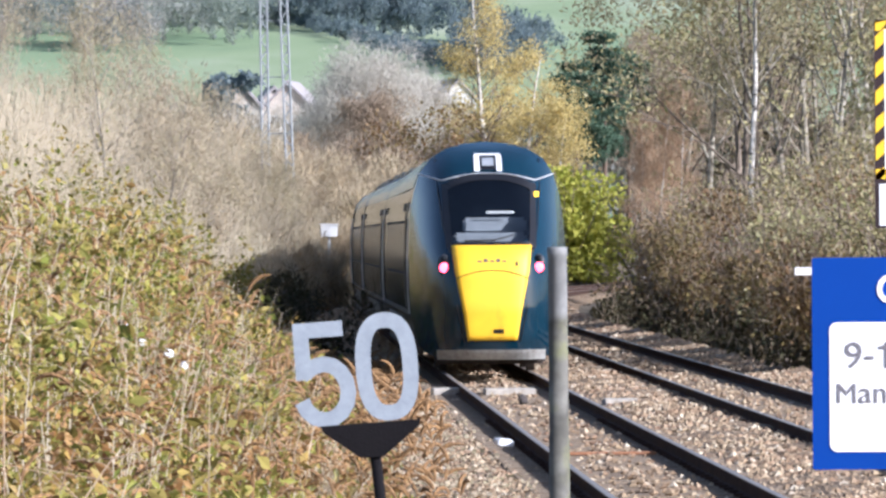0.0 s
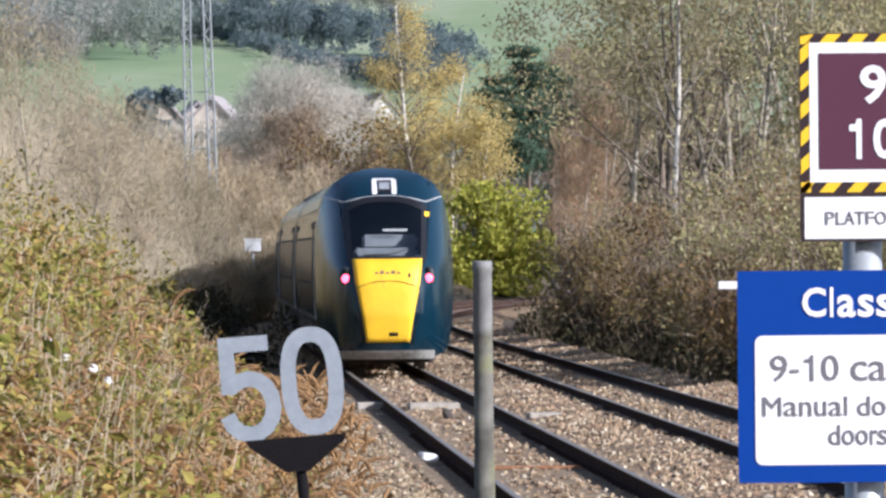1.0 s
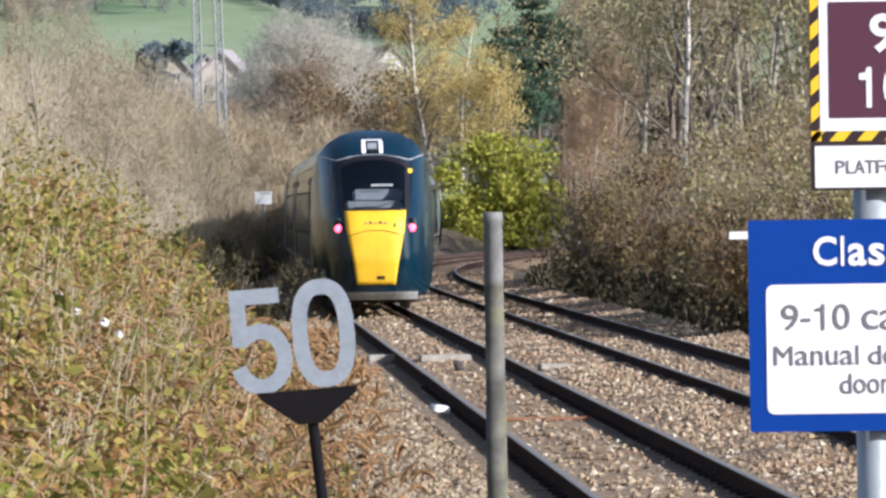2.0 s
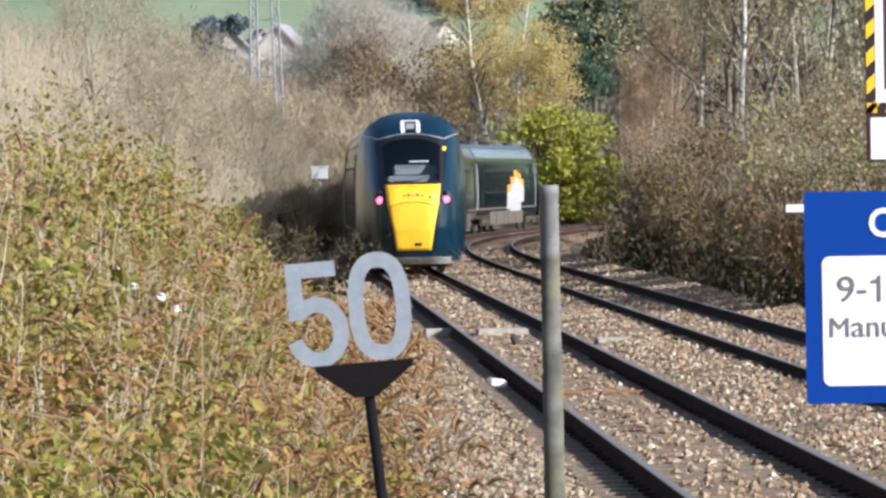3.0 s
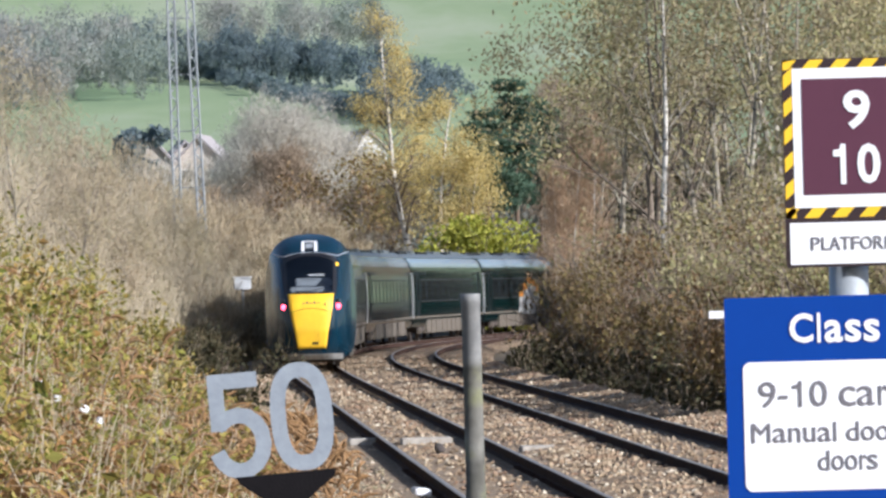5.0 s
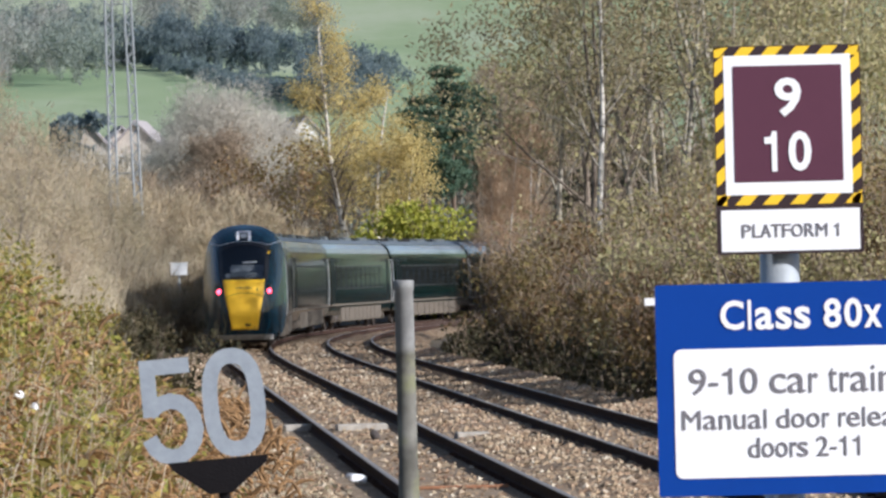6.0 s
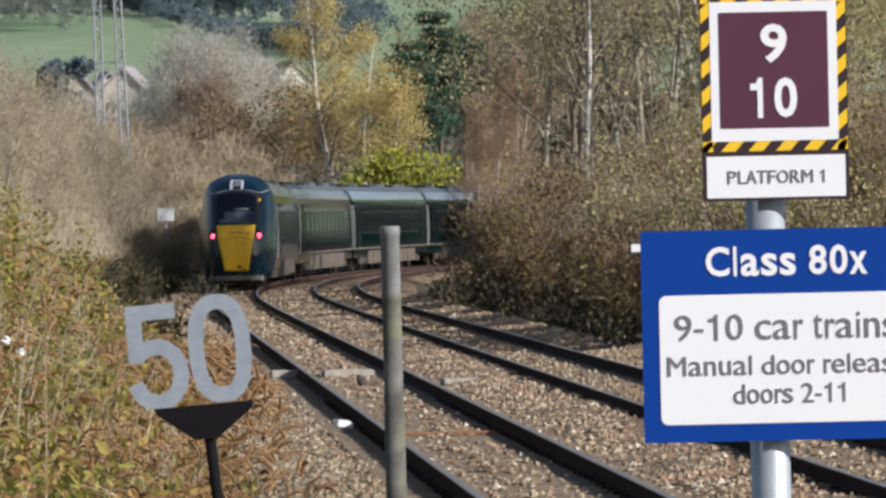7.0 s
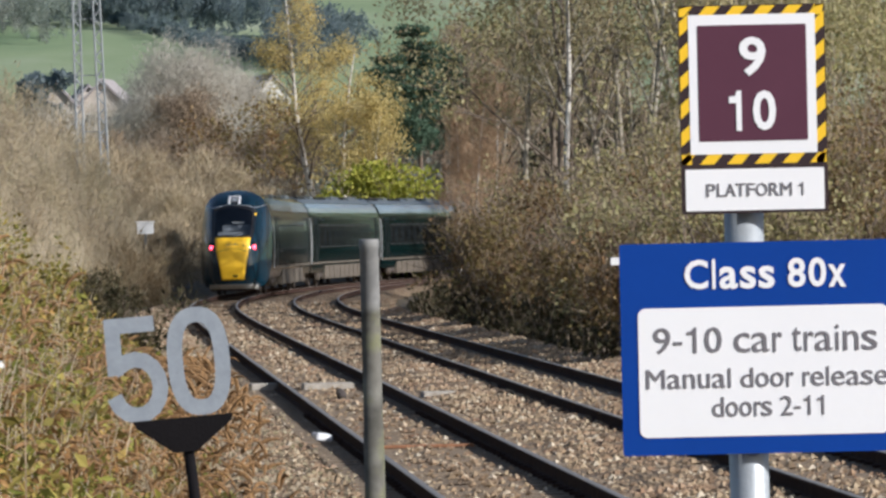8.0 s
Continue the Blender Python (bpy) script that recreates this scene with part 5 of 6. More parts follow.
def bush(name, label, at, seed, w, h, n, leaf, size, category="bush", group="scrub along the line", stem="bark_grey", fill=0.55, wide=0.42, spray=None):
    """A dense shrub: stems and leaves in uneven lumps from the ground up."""
    x, y = at
    base = float(height(x, y)) - 0.1
    t = tagged(empty(name, pose(x, y, base)), label, category, group)
    r = np.random.default_rng(seed)
    rnd = random.Random(seed)
    segs, tips = [], []
    for _ in range(9):
        a = rnd.uniform(0, 6.283)
        grow(rnd, (rnd.uniform(-w, w) * 0.25, rnd.uniform(-w, w) * 0.25, 0), (math.cos(a) * 0.5, math.sin(a) * 0.5, 1), h * 0.8, 0.035, 2, segs, tips, 0.5, (2, 3), 0.6, 0.05, 3)
    mesh_part("stem_work", limbs_mesh("stem_work", segs, 3), stem, t)
    lumps = 26
    lc = np.stack([r.normal(size=lumps) * w * 0.30, r.normal(size=lumps) * w * 0.30, h * r.uniform(0.16, 0.86, lumps)], 1)
    lr = r.uniform(0.16, 0.34, lumps) * min(w, h)
    pick = r.integers(0, lumps, n)
    d = r.normal(size=(n, 3))
    d /= np.linalg.norm(d, axis=1, keepdims=True)
    c = lc[pick] + d * (lr[pick] * r.random(n) ** fill)[:, None] * [1.1, 1.1, 0.9]
    c[:, 2] = np.maximum(c[:, 2], 0.05)
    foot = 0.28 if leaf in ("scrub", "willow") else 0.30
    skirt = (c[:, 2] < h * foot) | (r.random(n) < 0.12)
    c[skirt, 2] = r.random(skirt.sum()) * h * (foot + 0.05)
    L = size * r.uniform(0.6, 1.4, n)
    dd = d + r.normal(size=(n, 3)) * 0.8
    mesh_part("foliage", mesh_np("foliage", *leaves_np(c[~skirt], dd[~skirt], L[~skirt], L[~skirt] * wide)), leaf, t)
    # near-black leaves at the foot stand for the shade under the bush
    if leaf in ("scrub", "willow", "shade_leaf"):
        mesh_part("ivy_skirt", mesh_np("ivy_skirt", *leaves_np(c[skirt], dd[skirt], L[skirt] * 1.3, L[skirt] * 0.5)), "shade_leaf", t, "leaf skirt darkened to stand for shade round the foot")
    else:
        mesh_part("low_foliage", mesh_np("low_foliage", *leaves_np(c[skirt], dd[skirt], L[skirt], L[skirt] * wide)), leaf, t)
    if spray:
        k = n // 3
        c2 = c[r.integers(0, n, k)] + r.normal(size=(k, 3)) * 0.1
        L2 = size * r.uniform(2.0, 5.0, k)
        mesh_part("twig_spray", mesh_np("twig_spray", *leaves_np(c2, d[:k] * 0.5 + r.normal(size=(k, 3)) * 0.3 + [0, 0, 0.8], L2, L2 * 0.022)), spray, t)
    return t


def build_undergrowth():
    # low bramble and bracken over the near bank
    plants, per = 5600, 42
    y = 22 + 128 * rng.random(plants)
    u = -2.5 - 0.5 * np.sin(y * 0.9 + np.sin(y * 0.37) * 2) ** 2 - np.abs(rng.normal(size=plants)) * 3.8
    x = line_x(y) + u
    tall = np.interp(-u, [2.5, 3.2, 4.2, 5.5, 8], [0.16, 0.5, 1.0, 1.45, 1.7]) * np.interp(y, [22, 60, 100, 150], [0.5, 0.75, 1.1, 1.25]) * rng.uniform(0.35, 1.1, plants)
    clump = np.sin(x * 2.1 + np.sin(y * 0.5) * 1.7) * np.sin(y * 0.62 + 1.3 * np.sin(x * 1.3))
    tall = tall * (1.0 + 0.50 * clump) * np.where(rng.random(plants) < 0.07, 1.35, 1.0)
    wide = rng.uniform(0.10, 0.24, plants) * np.interp(-u, [2.5, 4.5], [0.7, 1.2])
    n = plants * per
    f = rng.random(n) ** 0.6
    turn = rng.uniform(0, 6.283, n)
    out = np.repeat(wide, per) * (1.25 - 0.75 * f) * rng.random(n) ** 0.5
    sway = np.repeat(rng.normal(size=(plants, 2)) * 0.18, per, 0) * f[:, None]
    c = np.stack([np.repeat(x, per) + out * np.cos(turn) + sway[:, 0], np.repeat(y, per) + out * np.sin(turn) + sway[:, 1], np.repeat(height(x, y), per) + np.repeat(tall, per) * f], 1)
    L = rng.uniform(0.04, 0.10, n) * np.where(rng.random(n) < 0.16, 1.7, 1.0) * np.interp(c[:, 1], [22, 50, 90, 150], [0.8, 1.05, 1.25, 1.5])
    ax = np.stack([np.cos(turn), np.sin(turn), rng.normal(size=n) * 0.6 + 0.2], 1) + rng.normal(size=(n, 3)) * 0.4
    # ground cover between the plants
    n2 = 60000
    y2 = 22 + 128 * rng.random(n2)
    u2 = -2.5 - np.abs(rng.normal(size=n2)) * 3.9
    x2 = line_x(y2) + u2
    c = np.concatenate([c, np.stack([x2, y2, height(x2, y2) + np.interp(-u2, [2.5, 4.5], [0.08, 0.3]) * rng.random(n2)], 1)])
    L = np.concatenate([L, rng.uniform(0.05, 0.13, n2)])
    ax = np.concatenate([ax, rng.normal(size=(n2, 3)) * [1, 1, 0.5] + [0, 0, 0.2]])
    n += n2
    leaf_set = leaves_np(c, ax, L, L * rng.uniform(0.16, 0.36, n))
    tagged(mesh_part("undergrowth", mesh_np("undergrowth", *leaf_set), "undergrowth"), "tangled green and rust-brown bramble and bracken", "undergrowth", "", "stuff")
    # upright straw blades that stand out of the bramble
    m = 9000
    y = 50 + 95 * rng.random(m)
    u = -2.6 - np.abs(rng.normal(size=m)) * 3.8
    x = line_x(y) + u
    c = np.stack([x, y, height(x, y) + np.interp(-u, [2.6, 4.5], [0.05, 0.45]) * rng.random(m)], 1)
    L = rng.uniform(0.25, 0.85, m) * np.interp(-u, [2.6, 4.5], [0.5, 1.0])
    tagged(mesh_part("straw_blades", mesh_np("straw_blades", *leaves_np(c, rng.normal(size=(m, 3)) * [0.35, 0.35, 0.1] + [0, 0, 1], L, L * 0.008 + 0.003)), "straw"), "dry grass blades standing in the brambles", "undergrowth", "", "stuff")
    # dead leaves blown over the ballast shoulder
    m = 7500
    y = 36 + 100 * rng.random(m) ** 1.4
    u = -1.1 - 1.9 * rng.random(m) ** 0.6
    x = line_x(y) + u
    c = np.stack([x, y, np.interp(u, [-2.75, -2.25, -1.6], [-0.34, -0.16, -0.14]) + 0.02 * rng.random(m)], 1)
    L = rng.uniform(0.03, 0.08, m)
    tagged(mesh_part("leaf_litter", mesh_np("leaf_litter", *leaves_np(c, rng.normal(size=(m, 3)) * [1, 1, 0.2], L, L * 0.35)), "straw"), "brown dead leaves on the ballast shoulder", "leaf litter", "", "stuff")
    # arching dead fronds and bare stems among it
    m = 800
    y = 26 + 100 * rng.random(m) ** 1.1
    u = -3.6 - np.abs(rng.normal(size=m)) * 3.6
    x = line_x(y) + u
    g = height(x, y)
    sets = []
    p = np.stack([x, y, g + 0.2], 1)
    w = rng.uniform(0, 6.283, m)
    out_x, out_y = np.cos(w), np.sin(w)
    ln = rng.uniform(0.18, 0.42, m)[:, None]
    r = rng.uniform(0.004, 0.008, m)
    bend = rng.uniform(0.1, 0.75, m)
    for k in range(4):
        a = bend * (k + 0.3)
        d = np.stack([out_x * np.sin(a), out_y * np.sin(a), np.cos(a)], 1)
        q = p + d * ln
        sets.append(tubes_np(p, q, r, r * 0.8, 3))
        p, r = q, r * 0.8
    tagged(mesh_part("bramble_stems", mesh_np("bramble_stems", *join_np(*sets)), "bramble_stem"), "dry arching bramble stems", "undergrowth", "", "stuff")
    # brown curled seed spikes that droop from upright stalks
    m = 3100
    y = 30 + 85 * rng.random(m) ** 1.15
    near = rng.random(m) < 0.32
    u = np.where(near, -np.interp(y, [55, 85], [2.0, 1.45]) - 1.9 * rng.random(m), -2.8 - np.abs(rng.normal(size=m)) * 3.2)
    x = line_x(y) + u
    p = np.stack([x, y, height(x, y)], 1)
    up = np.interp(-u, [2.2, 3.0, 4.5, 6.0], [0.14, 0.42, 0.95, 1.35]) * np.interp(y, [30, 60, 100], [0.55, 0.75, 1.1]) * rng.uniform(0.5, 1.2, m)
    lean = rng.normal(size=(m, 2)) * 0.12
    q = p + np.stack([lean[:, 0], lean[:, 1], np.ones(m)], 1) * up[:, None]
    stalks = [tubes_np(p, q, np.full(m, 0.006), np.full(m, 0.005), 3)]
    w = rng.uniform(0, 6.283, m)
    ln = rng.uniform(0.035, 0.085, m)[:, None] * np.interp(y, [30, 60, 100], [0.8, 1.0, 1.3])[:, None]
    thick = rng.uniform(0.010, 0.021, m) * np.interp(y, [30, 60, 100], [0.9, 1.2, 2.0])
    bend = rng.uniform(0.15, 0.5, m)
    start = rng.uniform(0.2, 1.2, m)
    spikes, p = [], q
    for k, (ra, rb) in enumerate(((0.5, 0.9), (0.9, 1.0), (1.0, 0.9), (0.9, 0.6), (0.6, 0.15))):
        a = start + bend * k
        q = p + np.stack([np.cos(w) * np.sin(a), 0.6 * np.sin(w) * np.sin(a), np.cos(a)], 1) * ln
        spikes.append(tubes_np(p, q, thick * ra, thick * rb, 5))
        p = q
    tagged(mesh_part("seed_spikes", mesh_np("seed_spikes", *join_np(*spikes)), "seed_spike"), "drooping curled brown seed spikes", "undergrowth", "", "stuff")
    # tall pale dead stems with side twigs
    m = 420
    y = 34 + 85 * rng.random(m)
    u = -3.0 - np.abs(rng.normal(size=m)) * 3.2
    x = line_x(y) + u
    p = np.stack([x, y, height(x, y)], 1)
    up = np.interp(-u, [3.0, 4.5, 6.0], [0.55, 1.3, 1.9]) * np.interp(y, [30, 60, 100], [0.6, 0.8, 1.15]) * rng.uniform(0.7, 1.25, m)
    d = np.stack([rng.normal(size=m) * 0.14, rng.normal(size=m) * 0.14, np.ones(m)], 1)
    r = rng.uniform(0.004, 0.0075, m)
    for k in range(4):
        q = p + d * up[:, None] / 4
        stalks.append(tubes_np(p, q, r, r * 0.85, 3))
        if k > 1:
            for j in range(2):
                tw = np.stack([rng.normal(size=m), rng.normal(size=m) * 0.6, rng.uniform(0.5, 1.3, m)], 1)
                stalks.append(tubes_np(q, q + tw * 0.13, r * 0.6, r * 0.4, 3))
        p, r = q, r * 0.85
        d = d + np.stack([rng.normal(size=m) * 0.12, rng.normal(size=m) * 0.12, np.zeros(m)], 1)
    tagged(mesh_part("pale_stalks", mesh_np("pale_stalks", *join_np(*stalks)), "dry_stem"), "thin pale dead stalks in the brambles", "undergrowth", "", "stuff")
    # rusty fern fronds, each a spine with paired leaflets
    m = 650
    y = 34 + 80 * rng.random(m)
    u = -2.6 - np.abs(rng.normal(size=m)) * 2.8
    x = line_x(y) + u
    g = height(x, y) + np.interp(-u, [2.7, 4.5], [0.15, 0.75]) * rng.uniform(0.4, 1.0, m)
    w = rng.uniform(0, 6.283, m)
    hx, hy = np.cos(w), np.sin(w) * 0.6
    cs, axs, Ls = [], [], []
    for k in range(14):
        f = k / 13
        reach, rise = 0.55 * f, 0.30 * math.sin(f * 2.7)
        p = np.stack([x + hx * reach, y + hy * reach, g + rise], 1)
        for sgn in (-1, 1):
            cs.append(p)
            axs.append(np.stack([-hy * sgn + 0.3 * hx, hx * sgn + 0.3 * hy, np.full(m, -0.35)], 1))
            Ls.append(np.full(m, 0.10 * (1.1 - f)))
    L = np.concatenate(Ls)
    tagged(mesh_part("bracken_fronds", mesh_np("bracken_fronds", *leaves_np(np.concatenate(cs), np.concatenate(axs), L, L * 0.3)), "bracken"), "rust-brown dead bracken fronds", "undergrowth", "", "stuff")


def build_dry_scrub():
    # tall straw-coloured stems behind the bramble
    m = 10500
    y = 116 + 130 * rng.random(m)
    u = -np.interp(y, [116, 135, 160, 246], [6.0, 4.8, 4.0, 3.9]) - np.abs(rng.normal(size=m)) * np.interp(y, [116, 246], [5.5, 9.0])
    x = line_x(y) + u
    g = height(x, y)
    tall = np.interp(y, [116, 140, 170, 246], [1.6, 2.6, 3.4, 4.2]) * np.interp(-u, [3.4, 5.0, 9.0], [0.40, 0.75, 1.25]) * rng.uniform(0.6, 1.25, m)
    p = np.stack([x, y, g], 1)
    d = np.stack([rng.normal(size=m) * 0.10, rng.normal(size=m) * 0.10, np.ones(m)], 1)
    r = rng.uniform(0.006, 0.016, m)
    sets, cs, axs, Ls = [], [], [], []
    for k in range(3):
        q = p + d * tall[:, None] / 3
        sets.append(tubes_np(p, q, r, r * 0.7, 3))
        for j in range(5 if k else 2):
            f = rng.random(m)[:, None]
            cs.append(p + (q - p) * f)
            axs.append(np.stack([rng.normal(size=m) * 0.5, rng.normal(size=m) * 0.5, rng.uniform(0.2, 1.2, m)], 1))
            Ls.append(rng.uniform(0.10, 0.32, m))
        p, r = q, r * 0.7
        d = d + np.stack([rng.normal(size=m) * 0.12, rng.normal(size=m) * 0.12, np.zeros(m)], 1)
    tagged(mesh_part("dry_stems", mesh_np("dry_stems", *join_np(*sets)), "dry_stem"), "tall straw-coloured dead stems on the bank", "scrub", "", "stuff")
    L = np.concatenate(Ls)
    tagged(mesh_part("seed_heads", mesh_np("seed_heads", *leaves_np(np.concatenate(cs), np.concatenate(axs), L, L * 0.045)), "straw"), "pale dry leaves and seed heads", "scrub", "", "stuff")


def build_near_trees():
    # bare saplings in the dry scrub
    rs = random.Random(9)
    for i in range(24):
        y = rs.uniform(125, 245)
        u = rs.uniform(5.0, 5.0 + (y - 90) * 0.085)
        x = float(line_x(y)) - u
        h = rs.uniform(0.8, 1.15) * float(np.interp(u, [4, 8, 14], [3.0, 6.0, 9.5]))
        if -0.043 < x / y < -0.025:
            h = min(h, 2.0 + 0.0205 * y - float(height(x, y)))
        tree("bare_sapling", "slender bare pale-barked sapling in dry scrub", (x, y), 40 + i, h, 0.045, 2, "bark_pale", "twig_grey", "straw", (13, 0.20, 0.22, -0.9, 0.05, 1), limbs=20, limb_len=0.30, rise=1.7, group="bare saplings", start=0.10, spread=0.4, kids=(2, 4), shrink=0.65, up=0.10)
    # bush by the line; the shadow on it is put into its leaf colour
    bush("dark_bush", "bramble bush beside the ballast, leaf colour darkened as shade", (-4.0, 128), 3, 1.7, 1.7, 4200, "shade_leaf", 0.11, wide=0.30, spray="shade_leaf")
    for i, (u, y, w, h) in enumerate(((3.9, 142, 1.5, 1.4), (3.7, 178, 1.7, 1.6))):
        bush("dark_bush", "bramble bush beside the ballast, leaf colour darkened as shade", (float(line_x(y)) - u, y), 80 + i, w, h, 3800, "shade_leaf", 0.10, wide=0.30, spray="shade_leaf")
    for i, (u, y, w, h) in enumerate(((3.3, 224, 1.5, 2.2), (5.4, 206, 2.6, 2.0), (4.8, 222, 3.0, 2.4), (4.6, 240, 3.0, 2.4), (5.0, 258, 3.2, 2.8), (7.6, 215, 3.6, 3.2), (8.0, 250, 4.0, 3.6), (6.8, 276, 4.0, 3.6))):
        bush("straw_bush", "straw-brown dry shrub on the bank", (float(line_x(y)) - u, y), 90 + i, w, h, 9000, "straw", 0.17, "bush", "dry shrubs", wide=0.07, spray="dry_spray")
    # scrub on the far side of the line
    spots = ((6.9, 109, 2.2, 2.7), (8.6, 112, 3.2, 3.6), (6.6, 117, 2.4, 3.0), (8.9, 121, 3.6, 4.0), (6.5, 127, 2.6, 3.4), (7.8, 134, 3.4, 3.9), (6.2, 141, 2.6, 3.3), (9.0, 142, 3.6, 4.2), (6.5, 152, 2.8, 3.7), (5.8, 163, 2.6, 3.4), (8.2, 162, 3.6, 4.2), (5.9, 174, 2.8, 3.6), (11.0, 118, 3.6, 4.2), (7.9, 178, 3.4, 4.0), (11.4, 134, 4.0, 4.6), (13.2, 122, 4, 4.4), (10.8, 165, 4.2, 4.8), (7.6, 192, 3.2, 3.6))
    for i, (x, y, w, h) in enumerate(spots):
        olive = i % 3 == 1
        bush("scrub_bush", "brown and olive autumn thorn scrub beside the line", (x, y), 100 + i, w, h, 7500, "willow" if olive else "scrub", 0.10, wide=0.32, spray="brown_haze")
    # bushes added out of view, so the train's side reflects something dark
    rr = random.Random(4)
    row = [bush("thorn_thicket", "added unseen thicket that darkens the train's reflections", (16.5, 292), 150, 6.5, 8.0, 1500, "shade_leaf", 0.60, "bush", "thicket on the curve", wide=0.34, spray="brown_haze")]
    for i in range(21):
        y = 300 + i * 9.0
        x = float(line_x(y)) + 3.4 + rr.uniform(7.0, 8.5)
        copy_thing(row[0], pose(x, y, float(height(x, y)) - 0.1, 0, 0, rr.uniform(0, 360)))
    # low growth under the scrub, its leaves darkened to stand for shade
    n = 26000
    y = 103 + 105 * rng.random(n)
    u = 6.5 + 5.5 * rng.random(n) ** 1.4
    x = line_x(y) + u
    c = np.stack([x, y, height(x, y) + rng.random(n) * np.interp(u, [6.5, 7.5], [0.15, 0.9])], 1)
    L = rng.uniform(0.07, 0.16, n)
    tagged(mesh_part("shade_growth", mesh_np("shade_growth", *leaves_np(c, rng.normal(size=(n, 3)) + [0, 0, 0.4], L, L * 0.34)), "shade_leaf"), "low leaves under the scrub, darkened as shade", "undergrowth", "", "stuff")
    # tall trees behind
    talls = ((9.2, 200, 14.0, 2), (11.0, 205, 14.5, 3), (12.6, 196, 13.5, 3), (14.2, 208, 15.0, 3), (15.8, 200, 14.5, 3), (17.6, 210, 15.0, 2), (10.2, 222, 14.5, 2), (12.8, 226, 15.0, 2), (16.2, 230, 15.5, 2), (19.4, 222, 15, 2), (8.4, 236, 13.0, 2), (20.8, 208, 14.5, 2))
    for i, (x, y, h, fork) in enumerate(talls):
        tree("bare_tree", "tall multi-stemmed pale-barked tree with thin olive leaf", (x, y), 200 + i, h, 0.15, 3, "bark_pale" if i % 3 else "bark_grey", "bark_pale" if i % 2 else "bark_grey", ("willow", "thin_leaf", "thin_leaf")[i % 3], (15, 0.20, 0.40, -0.5, 0.20, 1), limbs=16, limb_len=0.33, rise=1.2, group="trees behind the scrub", fork=fork, start=0.18, spread=0.45, kids=(2, 3), shrink=0.68, up=0.06)
    for i, (x, y, h, lean) in enumerate(((8.75, 190, 13.5, -0.012), (10.9, 188, 12.5, 0.05), (7.9, 206, 12.0, -0.03))):
        tree("white_birch", "tall birch with a bare pale trunk and fine twigs", (x, y), 260 + i, h, 0.125, 3, "bark_pale" if i else "bark_white", "bark_pale", "thin_leaf", (10, 0.16, 0.30, 0.6, 0.22, 1), lean=(lean, 0), limbs=16, limb_len=0.2, rise=1.4, group="white birches", start=0.35, spread=0.45, kids=(2, 3), shrink=0.66)
    for i, (x, y, h) in enumerate(((16.5, 175, 7.5), (19.0, 185, 8.5), (14.6, 168, 6.6), (17.6, 160, 6.8), (21, 196, 9.0), (12.6, 178, 6.4), (18.4, 170, 8.0), (15.4, 184, 8.5))):
        tree("willow_scrub", "pale olive willow scrub with upright stems", (x, y), 300 + i, h, 0.06, 2, "bark_pale", "dry_stem", "willow", (14, 0.26, 0.36, -0.8, 0.12, 1), limbs=20, limb_len=0.4, rise=2.0, group="willow scrub", fork=5, start=0.08, spread=0.35, kids=(2, 3), shrink=0.7, up=0.15)
    # reddish young birches
    for i, (x, y, h) in enumerate(((6.9, 228, 7.4), (7.7, 232, 8.0), (7.6, 244, 7.0), (8.4, 240, 8.4), (6.6, 236, 6.8))):
        tree("young_birch", "young birch with reddish bare twigs", (x, y), 400 + i, h, 0.06, 3, "bark_white", "twig_rust", "rust_twig_leaf", (4, 0.30, 0.18, -1.6, 0.035, 1), limbs=22, limb_len=0.13, rise=1.2, group="young birches", start=0.15, spread=0.4, kids=(2, 4), shrink=0.62, up=0.10)


